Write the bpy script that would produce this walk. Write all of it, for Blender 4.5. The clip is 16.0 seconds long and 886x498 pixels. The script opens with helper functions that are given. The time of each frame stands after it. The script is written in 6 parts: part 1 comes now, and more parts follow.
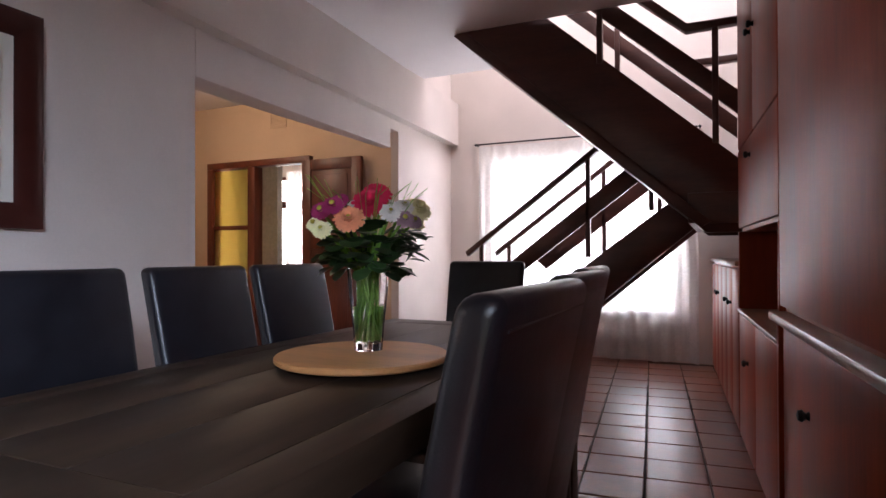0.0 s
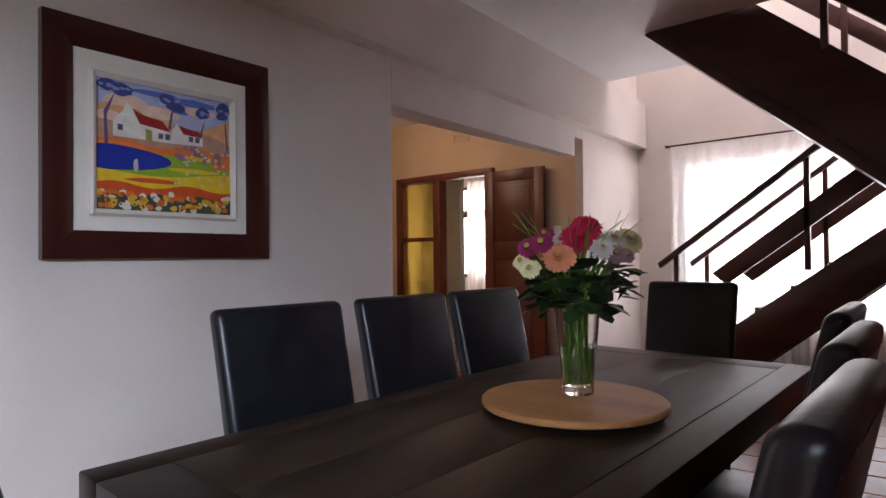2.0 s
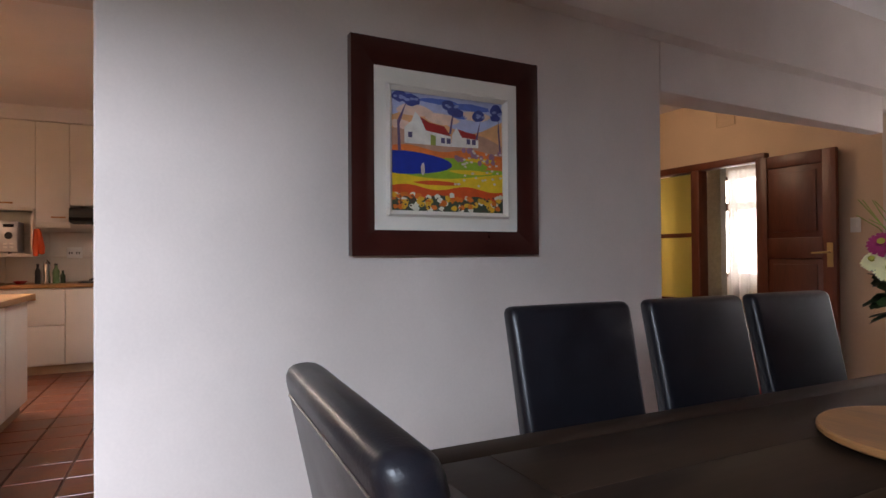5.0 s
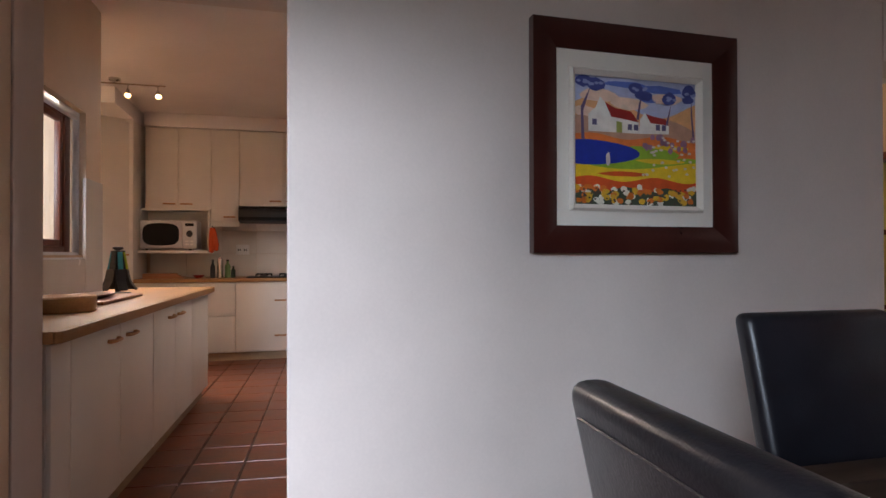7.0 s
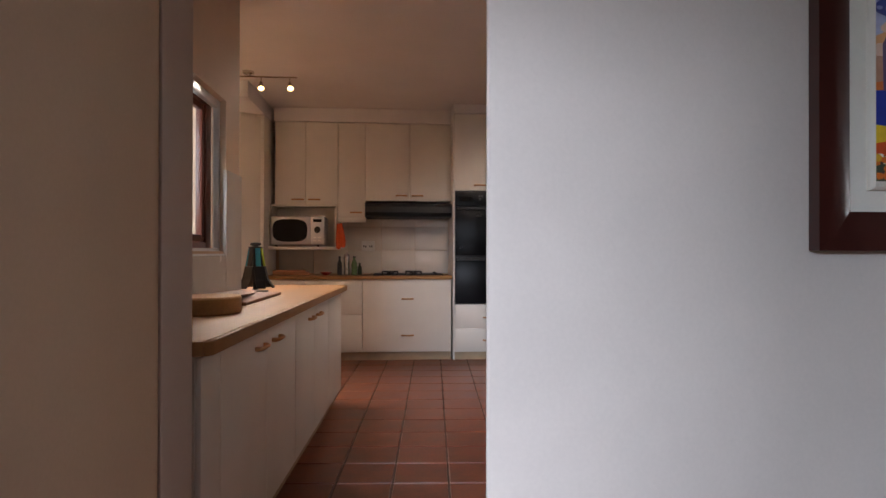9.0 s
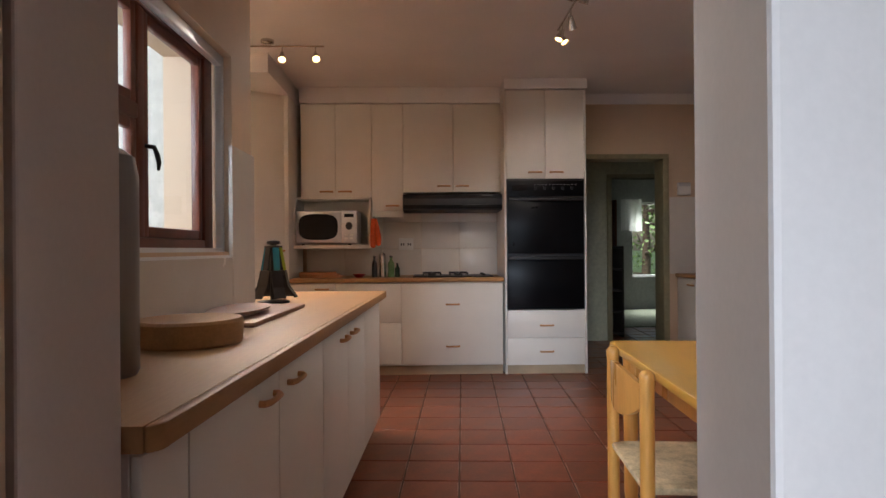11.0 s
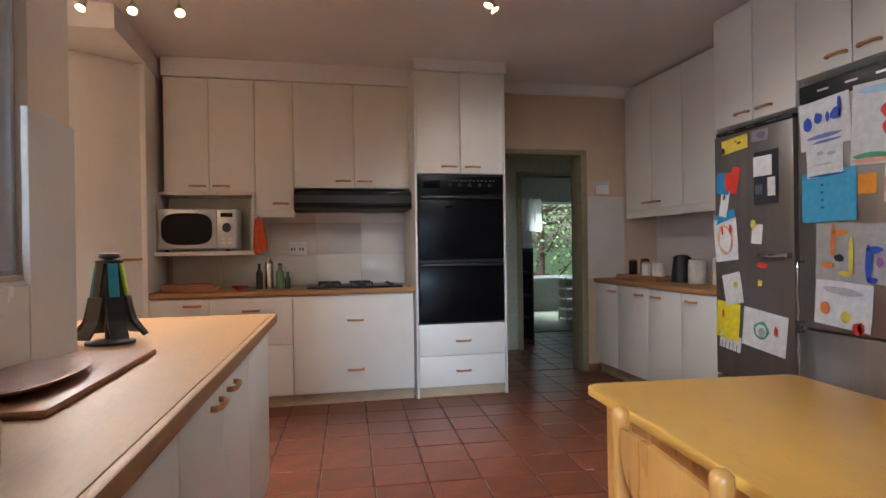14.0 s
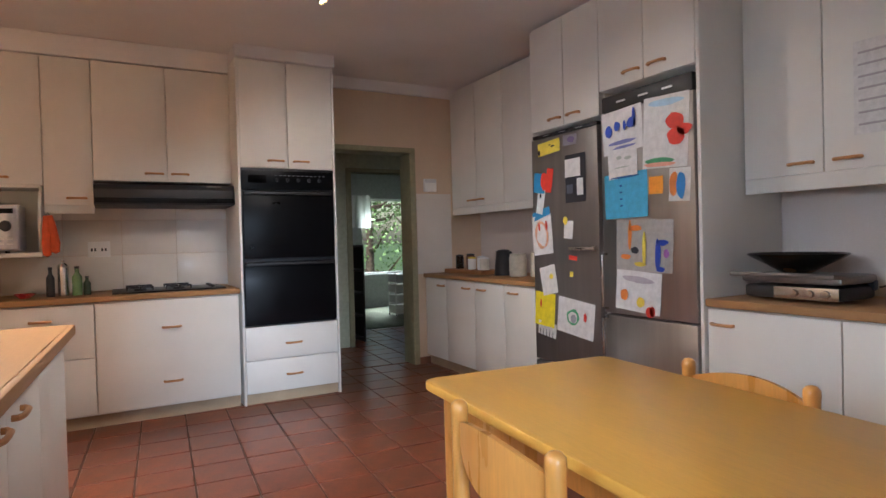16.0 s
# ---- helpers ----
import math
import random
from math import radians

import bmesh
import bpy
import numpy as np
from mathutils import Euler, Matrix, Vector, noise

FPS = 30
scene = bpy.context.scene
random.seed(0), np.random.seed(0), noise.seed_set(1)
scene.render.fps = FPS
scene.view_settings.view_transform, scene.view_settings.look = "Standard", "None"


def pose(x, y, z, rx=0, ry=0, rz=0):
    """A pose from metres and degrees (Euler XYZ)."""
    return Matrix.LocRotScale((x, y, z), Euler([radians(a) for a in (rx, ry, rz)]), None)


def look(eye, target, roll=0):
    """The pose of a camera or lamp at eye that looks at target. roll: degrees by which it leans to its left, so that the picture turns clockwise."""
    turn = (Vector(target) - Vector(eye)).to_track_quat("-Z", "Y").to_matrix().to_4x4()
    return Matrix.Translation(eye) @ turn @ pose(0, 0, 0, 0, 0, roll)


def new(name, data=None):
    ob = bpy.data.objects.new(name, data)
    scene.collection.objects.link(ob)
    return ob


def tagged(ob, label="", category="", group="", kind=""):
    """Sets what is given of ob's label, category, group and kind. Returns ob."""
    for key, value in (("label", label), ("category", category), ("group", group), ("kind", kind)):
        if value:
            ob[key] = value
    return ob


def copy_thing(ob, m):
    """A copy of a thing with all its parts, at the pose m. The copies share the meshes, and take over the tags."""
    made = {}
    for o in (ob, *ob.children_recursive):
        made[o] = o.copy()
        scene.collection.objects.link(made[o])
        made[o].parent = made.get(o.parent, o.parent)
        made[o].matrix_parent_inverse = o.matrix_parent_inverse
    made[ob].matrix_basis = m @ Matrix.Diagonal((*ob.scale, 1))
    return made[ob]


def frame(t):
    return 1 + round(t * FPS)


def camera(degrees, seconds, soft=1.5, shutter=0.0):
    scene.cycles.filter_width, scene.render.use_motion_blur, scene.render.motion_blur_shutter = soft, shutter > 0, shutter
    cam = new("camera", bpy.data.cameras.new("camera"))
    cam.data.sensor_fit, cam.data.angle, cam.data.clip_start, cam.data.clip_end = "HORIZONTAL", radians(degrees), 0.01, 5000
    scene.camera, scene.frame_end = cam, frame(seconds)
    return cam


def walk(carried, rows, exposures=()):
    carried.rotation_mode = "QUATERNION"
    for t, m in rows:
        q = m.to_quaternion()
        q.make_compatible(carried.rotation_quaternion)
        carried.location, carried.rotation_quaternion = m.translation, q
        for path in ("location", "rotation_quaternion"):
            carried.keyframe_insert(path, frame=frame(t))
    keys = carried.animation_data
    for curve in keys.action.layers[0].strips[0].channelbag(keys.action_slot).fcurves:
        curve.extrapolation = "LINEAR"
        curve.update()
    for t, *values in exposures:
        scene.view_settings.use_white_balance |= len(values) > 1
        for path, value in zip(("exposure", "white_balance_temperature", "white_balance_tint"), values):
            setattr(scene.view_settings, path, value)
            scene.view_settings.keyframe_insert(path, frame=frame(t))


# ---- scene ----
cam = camera(73.2, 16.0)

PATH = [
    (0, (0.068, 0.07, 1.064), (-0.769, 1.886, 1.081), -0.2),
    (0.5, (0.035, 0.085, 1.108), (-0.9, 1.853, 1.125), -0.3),
    (1, (0.005, 0.093, 1.138), (-1.054, 1.789, 1.16), -0.5),
    (1.5, (-0.014, 0.085, 1.157), (-1.21, 1.688, 1.18), -0.5),
    (2, (-0.047, 0.083, 1.162), (-1.367, 1.585, 1.188), -0.6),
    (2.5, (-0.069, 0.073, 1.162), (-1.498, 1.473, 1.19), -0.5),
    (3, (-0.087, 0.067, 1.163), (-1.611, 1.362, 1.191), -0.5),
    (3.5, (-0.106, 0.059, 1.164), (-1.711, 1.253, 1.192), -0.5),
    (4, (-0.136, 0.037, 1.165), (-1.811, 1.128, 1.192), -0.5),
    (6.5, (-0.321, -0.093, 1.166), (-2.229, 0.505, 1.185), -0.2),
    (7, (-0.394, -0.137, 1.162), (-2.333, 0.357, 1.182), -0.1),
    (7.5, (-0.487, -0.177, 1.162), (-2.447, 0.223, 1.181), -0.0),
    (8, (-0.612, -0.252, 1.167), (-2.587, 0.067, 1.184), 0.0),
    (8.5, (-0.75, -0.315, 1.169), (-2.737, -0.082, 1.181), 0.0),
    (9, (-0.926, -0.368, 1.163), (-2.92, -0.213, 1.173), 0.1),
    (9.5, (-1.165, -0.402, 1.164), (-3.162, -0.295, 1.172), -0.0),
    (10, (-1.375, -0.436, 1.162), (-3.374, -0.372, 1.169), -0.3),
    (12.5, (-2.314, -0.55, 1.192), (-4.313, -0.496, 1.193), -0.5),
    (13, (-2.437, -0.566, 1.205), (-4.434, -0.449, 1.206), -0.5),
    (13.5, (-2.521, -0.574, 1.219), (-4.503, -0.309, 1.216), -0.6),
    (14, (-2.571, -0.581, 1.226), (-4.524, -0.151, 1.22), -0.8),
    (14.5, (-2.594, -0.597, 1.238), (-4.506, -0.01, 1.226), -1.0),
    (15, (-2.602, -0.589, 1.239), (-4.464, 0.141, 1.221), -1.2),
    (15.5, (-2.602, -0.594, 1.236), (-4.411, 0.26, 1.212), -1.3),
    (16, (-2.616, -0.594, 1.23), (-4.369, 0.37, 1.201), -1.5),
]
walk(cam, [(t, look(eye, target, roll)) for t, eye, target, roll in PATH], [(0.0, 0.68, 6400, 25), (2.0, 0.34, 6650, 25), (3.0, 0.24, 6800, 25), (4.5, 0.15, 6900, 24), (7.0, 0.06, 6800, 22), (9.0, -0.16, 6750, 21), (10.0, -0.14, 6700, 20), (12.5, 0.24, 5900, 11), (14.0, 0.36, 5800, 11), (15.0, 0.54, 5900, 13), (16.0, 0.56, 5900, 13)])
# ---- world, lights ----
world = bpy.data.worlds.new("overcast_sky")
scene.world = world
world.use_nodes = True
wn = world.node_tree
bg = wn.nodes["Background"]
sky = wn.nodes.new("ShaderNodeTexSky")
sky.sky_type = "NISHITA"
sky.sun_disc = False
sky.sun_elevation = radians(48)
sky.sun_rotation = radians(146)
sky.air_density = 1.4
sky.dust_density = 3.0
wn.links.new(sky.outputs[0], bg.inputs[0])
bg.inputs[1].default_value = 0.15


def lamp(name, kind, m, power, colour, size=0.1, size_y=None, angle=None):
    data = bpy.data.lights.new(name, kind)
    data.energy = power
    data.color = colour
    if kind == "AREA":
        data.shape = "RECTANGLE"
        data.size = size
        data.size_y = size_y or size
    elif kind == "SUN":
        data.angle = radians(size)
    else:
        data.shadow_soft_size = size
    if kind == "SPOT":
        data.spot_size = radians(angle or 80)
        data.spot_blend = 0.6
    ob = new(name, data)
    ob.matrix_basis = m
    return ob


lamp("sun", "SUN", look((4, -6, 10), (0.0, 0.0, 0.0)), 2.3, (1.0, 0.96, 0.9), 35)
lamp("stair_window_light", "AREA", look((-1.18, 6.62, 1.4), (-1.18, 5.0, 1.2)), 85, (0.93, 0.96, 1.0), 1.9, 1.5)
lamp("skylight_light", "AREA", look((-0.3, 5.2, 5.3), (-0.6, 5.2, 0)), 75, (0.93, 0.96, 1.0), 2.2, 1.6)
lamp("garden_door_light", "AREA", look((2.4, -2.4, 2.48), (-2.37, 0.5, 0.65)), 270, (0.63, 0.83, 1.0), 1.8, 1.0)
lamp("kitchen_window_light", "AREA", look((-3.2, -2.5, 1.8), (-6.8, 0.9, 0.4)), 45, (0.74, 0.87, 1.0), 1.0, 1.1)
# unseen far lamp, added to brighten the kitchen base units through the openings
lamp("patio_light", "AREA", look((11.0, -3.1, 3.1), (-7.3, 0.3, 0.4)), 1350, (0.7, 0.85, 1.0), 3.0, 1.6)
lamp("entrance_light", "AREA", look((-5.35, 7.4, 1.5), (-4.6, 4.0, 0.6)), 75, (1.0, 0.95, 0.88), 2.0, 1.5)
lamp("study_window_light", "AREA", look((-14.8, 4.4, 4.0), (-11.0, 3.6, 0.4)), 520, (0.9, 1.0, 0.92), 1.6, 1.6)
# warm fill added in the entrance hall, with no fixture of its own
lamp("foyer_light", "POINT", pose(-4.3, 3.9, 2.45), 15, (1.0, 0.78, 0.52), 0.35)

# ---- materials ----


def material(name, colour, rough=0.5, metal=0.0, var=0.12, scale=6.0, bump=0.1, fine=120.0, coat=0.0, stretch=None, dark=None, pieces=0.0, spec=0.5):
    """A surface with two scales of colour change and a fine relief."""
    m = bpy.data.materials.new(name)
    m.use_nodes = True
    n, l = m.node_tree.nodes, m.node_tree.links
    b = n["Principled BSDF"]
    b.inputs["Roughness"].default_value = rough
    b.inputs["Metallic"].default_value = metal
    b.inputs["Coat Weight"].default_value = coat
    b.inputs["Coat Roughness"].default_value = 0.12
    b.inputs["Specular IOR Level"].default_value = spec
    tc = n.new("ShaderNodeTexCoord")
    mp = n.new("ShaderNodeMapping")
    l.new(tc.outputs["Object"], mp.inputs[0])
    if stretch:
        mp.inputs["Scale"].default_value = stretch
    big = n.new("ShaderNodeTexNoise")
    big.inputs["Scale"].default_value = scale
    big.inputs["Detail"].default_value = 5
    small = n.new("ShaderNodeTexNoise")
    small.inputs["Scale"].default_value = fine
    small.inputs["Detail"].default_value = 3
    l.new(mp.outputs[0], big.inputs["Vector"])
    l.new(mp.outputs[0], small.inputs["Vector"])
    add = n.new("ShaderNodeMath")
    add.operation = "MULTIPLY_ADD"
    l.new(small.outputs[0], add.inputs[0])
    add.inputs[1].default_value = 0.35
    l.new(big.outputs[0], add.inputs[2])
    ramp = n.new("ShaderNodeValToRGB")
    lo = dark or tuple(c * (1 - var * 1.6) for c in colour)
    hi = tuple(min(1.0, c * (1 + var)) for c in colour)
    ramp.color_ramp.elements[0].position, ramp.color_ramp.elements[1].position = 0.42, 0.92
    ramp.color_ramp.elements[0].color, ramp.color_ramp.elements[1].color = (*lo, 1), (*hi, 1)
    l.new(add.outputs[0], ramp.inputs[0])
    out = ramp.outputs[0]
    if pieces:
        info = n.new("ShaderNodeObjectInfo")
        geo = n.new("ShaderNodeNewGeometry")
        both = n.new("ShaderNodeMath")
        both.operation = "ADD"
        l.new(info.outputs["Random"], both.inputs[0])
        l.new(geo.outputs["Random Per Island"], both.inputs[1])
        fr = n.new("ShaderNodeMath")
        fr.operation = "FRACT"
        l.new(both.outputs[0], fr.inputs[0])
        span = n.new("ShaderNodeMapRange")
        span.inputs[3].default_value, span.inputs[4].default_value = 1 - pieces, 1 + pieces
        l.new(fr.outputs[0], span.inputs[0])
        hsv = n.new("ShaderNodeHueSaturation")
        l.new(span.outputs[0], hsv.inputs["Value"])
        l.new(out, hsv.inputs["Color"])
        out = hsv.outputs[0]
    l.new(out, b.inputs["Base Color"])
    rr = n.new("ShaderNodeMapRange")
    rr.inputs[3].default_value, rr.inputs[4].default_value = max(0.02, rough - 0.08), min(1, rough + 0.1)
    l.new(big.outputs[0], rr.inputs[0])
    l.new(rr.outputs[0], b.inputs["Roughness"])
    if bump:
        bp = n.new("ShaderNodeBump")
        bp.inputs["Strength"].default_value = bump
        bp.inputs["Distance"].default_value = 0.004
        l.new(add.outputs[0], bp.inputs["Height"])
        l.new(bp.outputs[0], b.inputs["Normal"])
    return m


def glass(name, colour=(1, 1, 1), rough=0.0, ior=1.45):
    m = bpy.data.materials.new(name)
    m.use_nodes = True
    b = m.node_tree.nodes["Principled BSDF"]
    b.inputs["Base Color"].default_value = (*colour, 1)
    b.inputs["Transmission Weight"].default_value = 1.0
    b.inputs["Roughness"].default_value = rough
    b.inputs["IOR"].default_value = ior
    return m


def glow(name, colour, strength):
    m = bpy.data.materials.new(name)
    m.use_nodes = True
    b = m.node_tree.nodes["Principled BSDF"]
    b.inputs["Base Color"].default_value = (*colour, 1)
    b.inputs["Emission Color"].default_value = (*colour, 1)
    b.inputs["Emission Strength"].default_value = strength
    return m


def sheer(name, colour, see):
    """Thin woven cloth that lets light through."""
    m = bpy.data.materials.new(name)
    m.use_nodes = True
    n, l = m.node_tree.nodes, m.node_tree.links
    n.remove(n["Principled BSDF"])
    d, t, p = n.new("ShaderNodeBsdfDiffuse"), n.new("ShaderNodeBsdfTranslucent"), n.new("ShaderNodeBsdfTransparent")
    d.inputs[0].default_value = t.inputs[0].default_value = (*colour, 1)
    a, b = n.new("ShaderNodeMixShader"), n.new("ShaderNodeMixShader")
    a.inputs[0].default_value = 0.55
    l.new(d.outputs[0], a.inputs[1])
    l.new(t.outputs[0], a.inputs[2])
    tc, w = n.new("ShaderNodeTexCoord"), n.new("ShaderNodeTexNoise")
    w.inputs["Scale"].default_value = 40
    l.new(tc.outputs["Object"], w.inputs["Vector"])
    mr = n.new("ShaderNodeMapRange")
    mr.inputs[3].default_value, mr.inputs[4].default_value = see - 0.08, see + 0.08
    l.new(w.outputs[0], mr.inputs[0])
    l.new(mr.outputs[0], b.inputs[0])
    l.new(a.outputs[0], b.inputs[1])
    l.new(p.outputs[0], b.inputs[2])
    l.new(b.outputs[0], n["Material Output"].inputs[0])
    return m


GRAIN_X, GRAIN_Y, GRAIN_Z = (0.12, 1, 1), (1, 0.12, 1), (1, 1, 0.12)
M_WALL = material("wall_paint", (0.66, 0.585, 0.535), 0.75, var=0.05, scale=2.2, bump=0.12, fine=90)
M_WALL_TAN = material("tan_wall_paint", (0.62, 0.46, 0.32), 0.75, var=0.05, scale=2.2, bump=0.12, fine=90)
M_CEIL = material("ceiling_paint", (0.74, 0.71, 0.7), 0.8, var=0.04, scale=1.6, bump=0.08, fine=70)
M_TILE = material("terracotta_tile", (0.18, 0.05, 0.023), 0.3, var=0.3, scale=7, bump=0.22, fine=60, pieces=0.16)
M_GROUT = material("dark_grout", (0.1, 0.07, 0.055), 0.85, var=0.25, scale=20, bump=0.3)
M_TABLE = material("espresso_wood", (0.044, 0.026, 0.017), 0.45, spec=0.28, var=0.3, scale=9, bump=0.1, fine=60, stretch=GRAIN_Y)
M_LEATHER = material("black_leather", (0.011, 0.011, 0.015), 0.34, spec=0.45, var=0.25, scale=12, bump=0.28, fine=260)
M_LEG = material("dark_chair_leg_wood", (0.02, 0.013, 0.01), 0.45, var=0.3, scale=9, stretch=GRAIN_Z)
M_MAHOG = material("mahogany", (0.3, 0.047, 0.015), 0.4, var=0.28, scale=5, bump=0.06, fine=45, coat=0.0, stretch=GRAIN_Z, spec=0.16)
M_MAHOG_L = material("light_mahogany_edge", (0.26, 0.11, 0.055), 0.35, var=0.3, scale=6, coat=0.2, stretch=GRAIN_Z)
M_STAIR = material("dark_stair_wood", (0.072, 0.025, 0.018), 0.33, var=0.35, scale=6, bump=0.07, coat=0.15, stretch=GRAIN_X)
M_FRAMEWOOD = material("dark_red_frame_wood", (0.05, 0.011, 0.008), 0.3, var=0.16, scale=5, coat=0.3, bump=0.05)
M_DOORWOOD = material("red_brown_door_wood", (0.15, 0.038, 0.017), 0.42, var=0.3, scale=6, coat=0.08, stretch=GRAIN_Z)
M_MAT = material("cream_mount_board", (0.78, 0.74, 0.66), 0.7, var=0.04, bump=0.05)
M_IRON = material("dark_iron", (0.025, 0.022, 0.022), 0.42, 0.6, var=0.2, scale=30)
M_BEECH = material("beech_board", (0.62, 0.3, 0.11), 0.42, var=0.22, scale=8, bump=0.05, stretch=GRAIN_X)
M_WHITE = material("white_melamine", (0.76, 0.73, 0.67), 0.42, var=0.035, scale=3, bump=0.05, fine=220)
M_HANDLE = material("pine_handle", (0.52, 0.25, 0.09), 0.4, var=0.2, scale=30, stretch=GRAIN_X)
M_TOP = material("beech_worktop", (0.38, 0.205, 0.085), 0.5, spec=0.3, var=0.12, scale=6, bump=0.04, stretch=GRAIN_X)
M_PLINTH = material("beige_plinth", (0.45, 0.34, 0.22), 0.6, var=0.1)
M_YELLOW = material("yellow_pine_lacquer", (0.78, 0.42, 0.075), 0.3, var=0.1, scale=5, coat=0.25, bump=0.03, stretch=GRAIN_X)
M_PINE = material("orange_pine_lacquer", (0.68, 0.31, 0.07), 0.28, var=0.18, scale=7, coat=0.35, bump=0.03, stretch=GRAIN_Z)
M_STEEL = material("brushed_steel", (0.42, 0.4, 0.38), 0.32, 0.9, var=0.08, scale=14, bump=0.04, stretch=(1, 1, 0.03))
M_STEEL_D = material("dull_grey_steel", (0.24, 0.22, 0.21), 0.42, 0.75, var=0.1, scale=12, bump=0.04, stretch=(1, 1, 0.03))
M_CHROME = material("satin_chrome", (0.6, 0.58, 0.55), 0.22, 1.0, var=0.06)
M_BLACK = material("black_enamel", (0.004, 0.004, 0.005), 0.3, spec=0.12, var=0.2, bump=0.0, coat=0.0)
M_BLACKMAT = material("black_plastic", (0.018, 0.018, 0.02), 0.45, var=0.2, bump=0.06)
M_WTILE = material("cream_wall_tile", (0.68, 0.63, 0.57), 0.22, var=0.04, scale=4, bump=0.04, pieces=0.03)
M_WPLAST = material("white_plastic", (0.75, 0.74, 0.72), 0.4, var=0.03, bump=0.03)
M_SILVER = material("silver_plastic", (0.58, 0.58, 0.6), 0.3, 0.55, var=0.05)
M_ALU = material("white_aluminium", (0.72, 0.73, 0.74), 0.38, 0.2, var=0.05, scale=12)
M_SKIRT = material("clay_skirting", (0.28, 0.12, 0.07), 0.4, var=0.25, scale=9)
M_ROUGH = material("white_roughcast", (0.52, 0.5, 0.45), 0.9, var=0.12, scale=20, bump=0.9, fine=70)
M_GLASS = glass("clear_glass")
M_PANE = glass("window_glass", (0.97, 1, 0.98), 0.0, 1.1)
M_WATER = glass("water", (0.93, 1.0, 0.95), 0.0, 1.33)
M_DARKGLASS = glass("smoked_glass", (0.12, 0.1, 0.1), 0.05)
M_AMBER = glass("amber_glass", (1.0, 0.86, 0.22), 0.35, 1.3)
M_SHEER = sheer("sheer_white_curtain", (0.9, 0.89, 0.87), 0.3)
M_LAMP = glow("halogen_bulb", (1.0, 0.72, 0.3), 9)
M_STEM = material("green_stem", (0.2, 0.42, 0.06), 0.5, var=0.3, scale=20)
M_LEAF = material("dark_green_leaf", (0.028, 0.07, 0.02), 0.42, var=0.4, scale=18, pieces=0.3)
M_FOLI = material("garden_leaf", (0.14, 0.22, 0.07), 0.6, var=0.4, scale=6, pieces=0.45)
M_BARK = material("bark", (0.1, 0.07, 0.05), 0.9, var=0.4, scale=12, bump=0.6)
M_GRASS = material("lawn", (0.07, 0.12, 0.03), 0.9, var=0.4, scale=3, bump=0.5)
M_RUG = material("red_rug", (0.35, 0.02, 0.03), 0.95, var=0.25, scale=20, bump=0.5)
M_CARPET = material("grey_green_carpet", (0.16, 0.17, 0.12), 0.95, var=0.2, scale=30, bump=0.5)
PLAIN = {}


def plain(key, colour, rough=0.6):
    if key not in PLAIN:
        PLAIN[key] = material(key, colour, rough, var=0.1, scale=25, bump=0.06)
    return PLAIN[key]


# ---- mesh helpers ----


def box(bm, x0, x1, y0, y1, z0, z1, bevel=0.0, seg=2):
    vs = [bm.verts.new(p) for p in ((x0, y0, z0), (x1, y0, z0), (x1, y1, z0), (x0, y1, z0), (x0, y0, z1), (x1, y0, z1), (x1, y1, z1), (x0, y1, z1))]
    fs = [bm.faces.new([vs[i] for i in q]) for q in ((3, 2, 1, 0), (4, 5, 6, 7), (0, 1, 5, 4), (1, 2, 6, 5), (2, 3, 7, 6), (3, 0, 4, 7))]
    if bevel:
        es = {e for f in fs for e in f.edges}
        bmesh.ops.bevel(bm, geom=list(es), offset=bevel, segments=seg, profile=0.5, affect="EDGES", clamp_overlap=True)
    return bm


def prism(bm, pts, axis, a, b, bevel=0.0):
    """A polygon in the plane across axis, drawn out from a to b."""
    def at(p, q):
        return {"x": (q, p[0], p[1]), "y": (p[0], q, p[1]), "z": (p[0], p[1], q)}[axis]
    lo, hi = [bm.verts.new(at(p, a)) for p in pts], [bm.verts.new(at(p, b)) for p in pts]
    n = len(pts)
    fs = [bm.faces.new(lo[::-1]), bm.faces.new(hi)]
    fs += [bm.faces.new((lo[i], lo[(i + 1) % n], hi[(i + 1) % n], hi[i])) for i in range(n)]
    if bevel:
        es = {e for f in fs for e in f.edges}
        bmesh.ops.bevel(bm, geom=list(es), offset=bevel, segments=2, profile=0.5, affect="EDGES", clamp_overlap=True)
    return bm


def lathe(bm, profile, n=24, at=(0, 0, 0)):
    rings = []
    for r, z in profile:
        if r < 1e-5:
            rings.append([bm.verts.new((at[0], at[1], at[2] + z))])
        else:
            rings.append([bm.verts.new((at[0] + r * math.cos(2 * math.pi * i / n), at[1] + r * math.sin(2 * math.pi * i / n), at[2] + z)) for i in range(n)])
    for p, q in zip(rings, rings[1:]):
        for i in range(n):
            j = (i + 1) % n
            vs = [p[i % len(p)], p[j % len(p)], q[j % len(q)], q[i % len(q)]]
            vs = list(dict.fromkeys(vs))
            if len(vs) > 2:
                bm.faces.new(vs)
    return bm


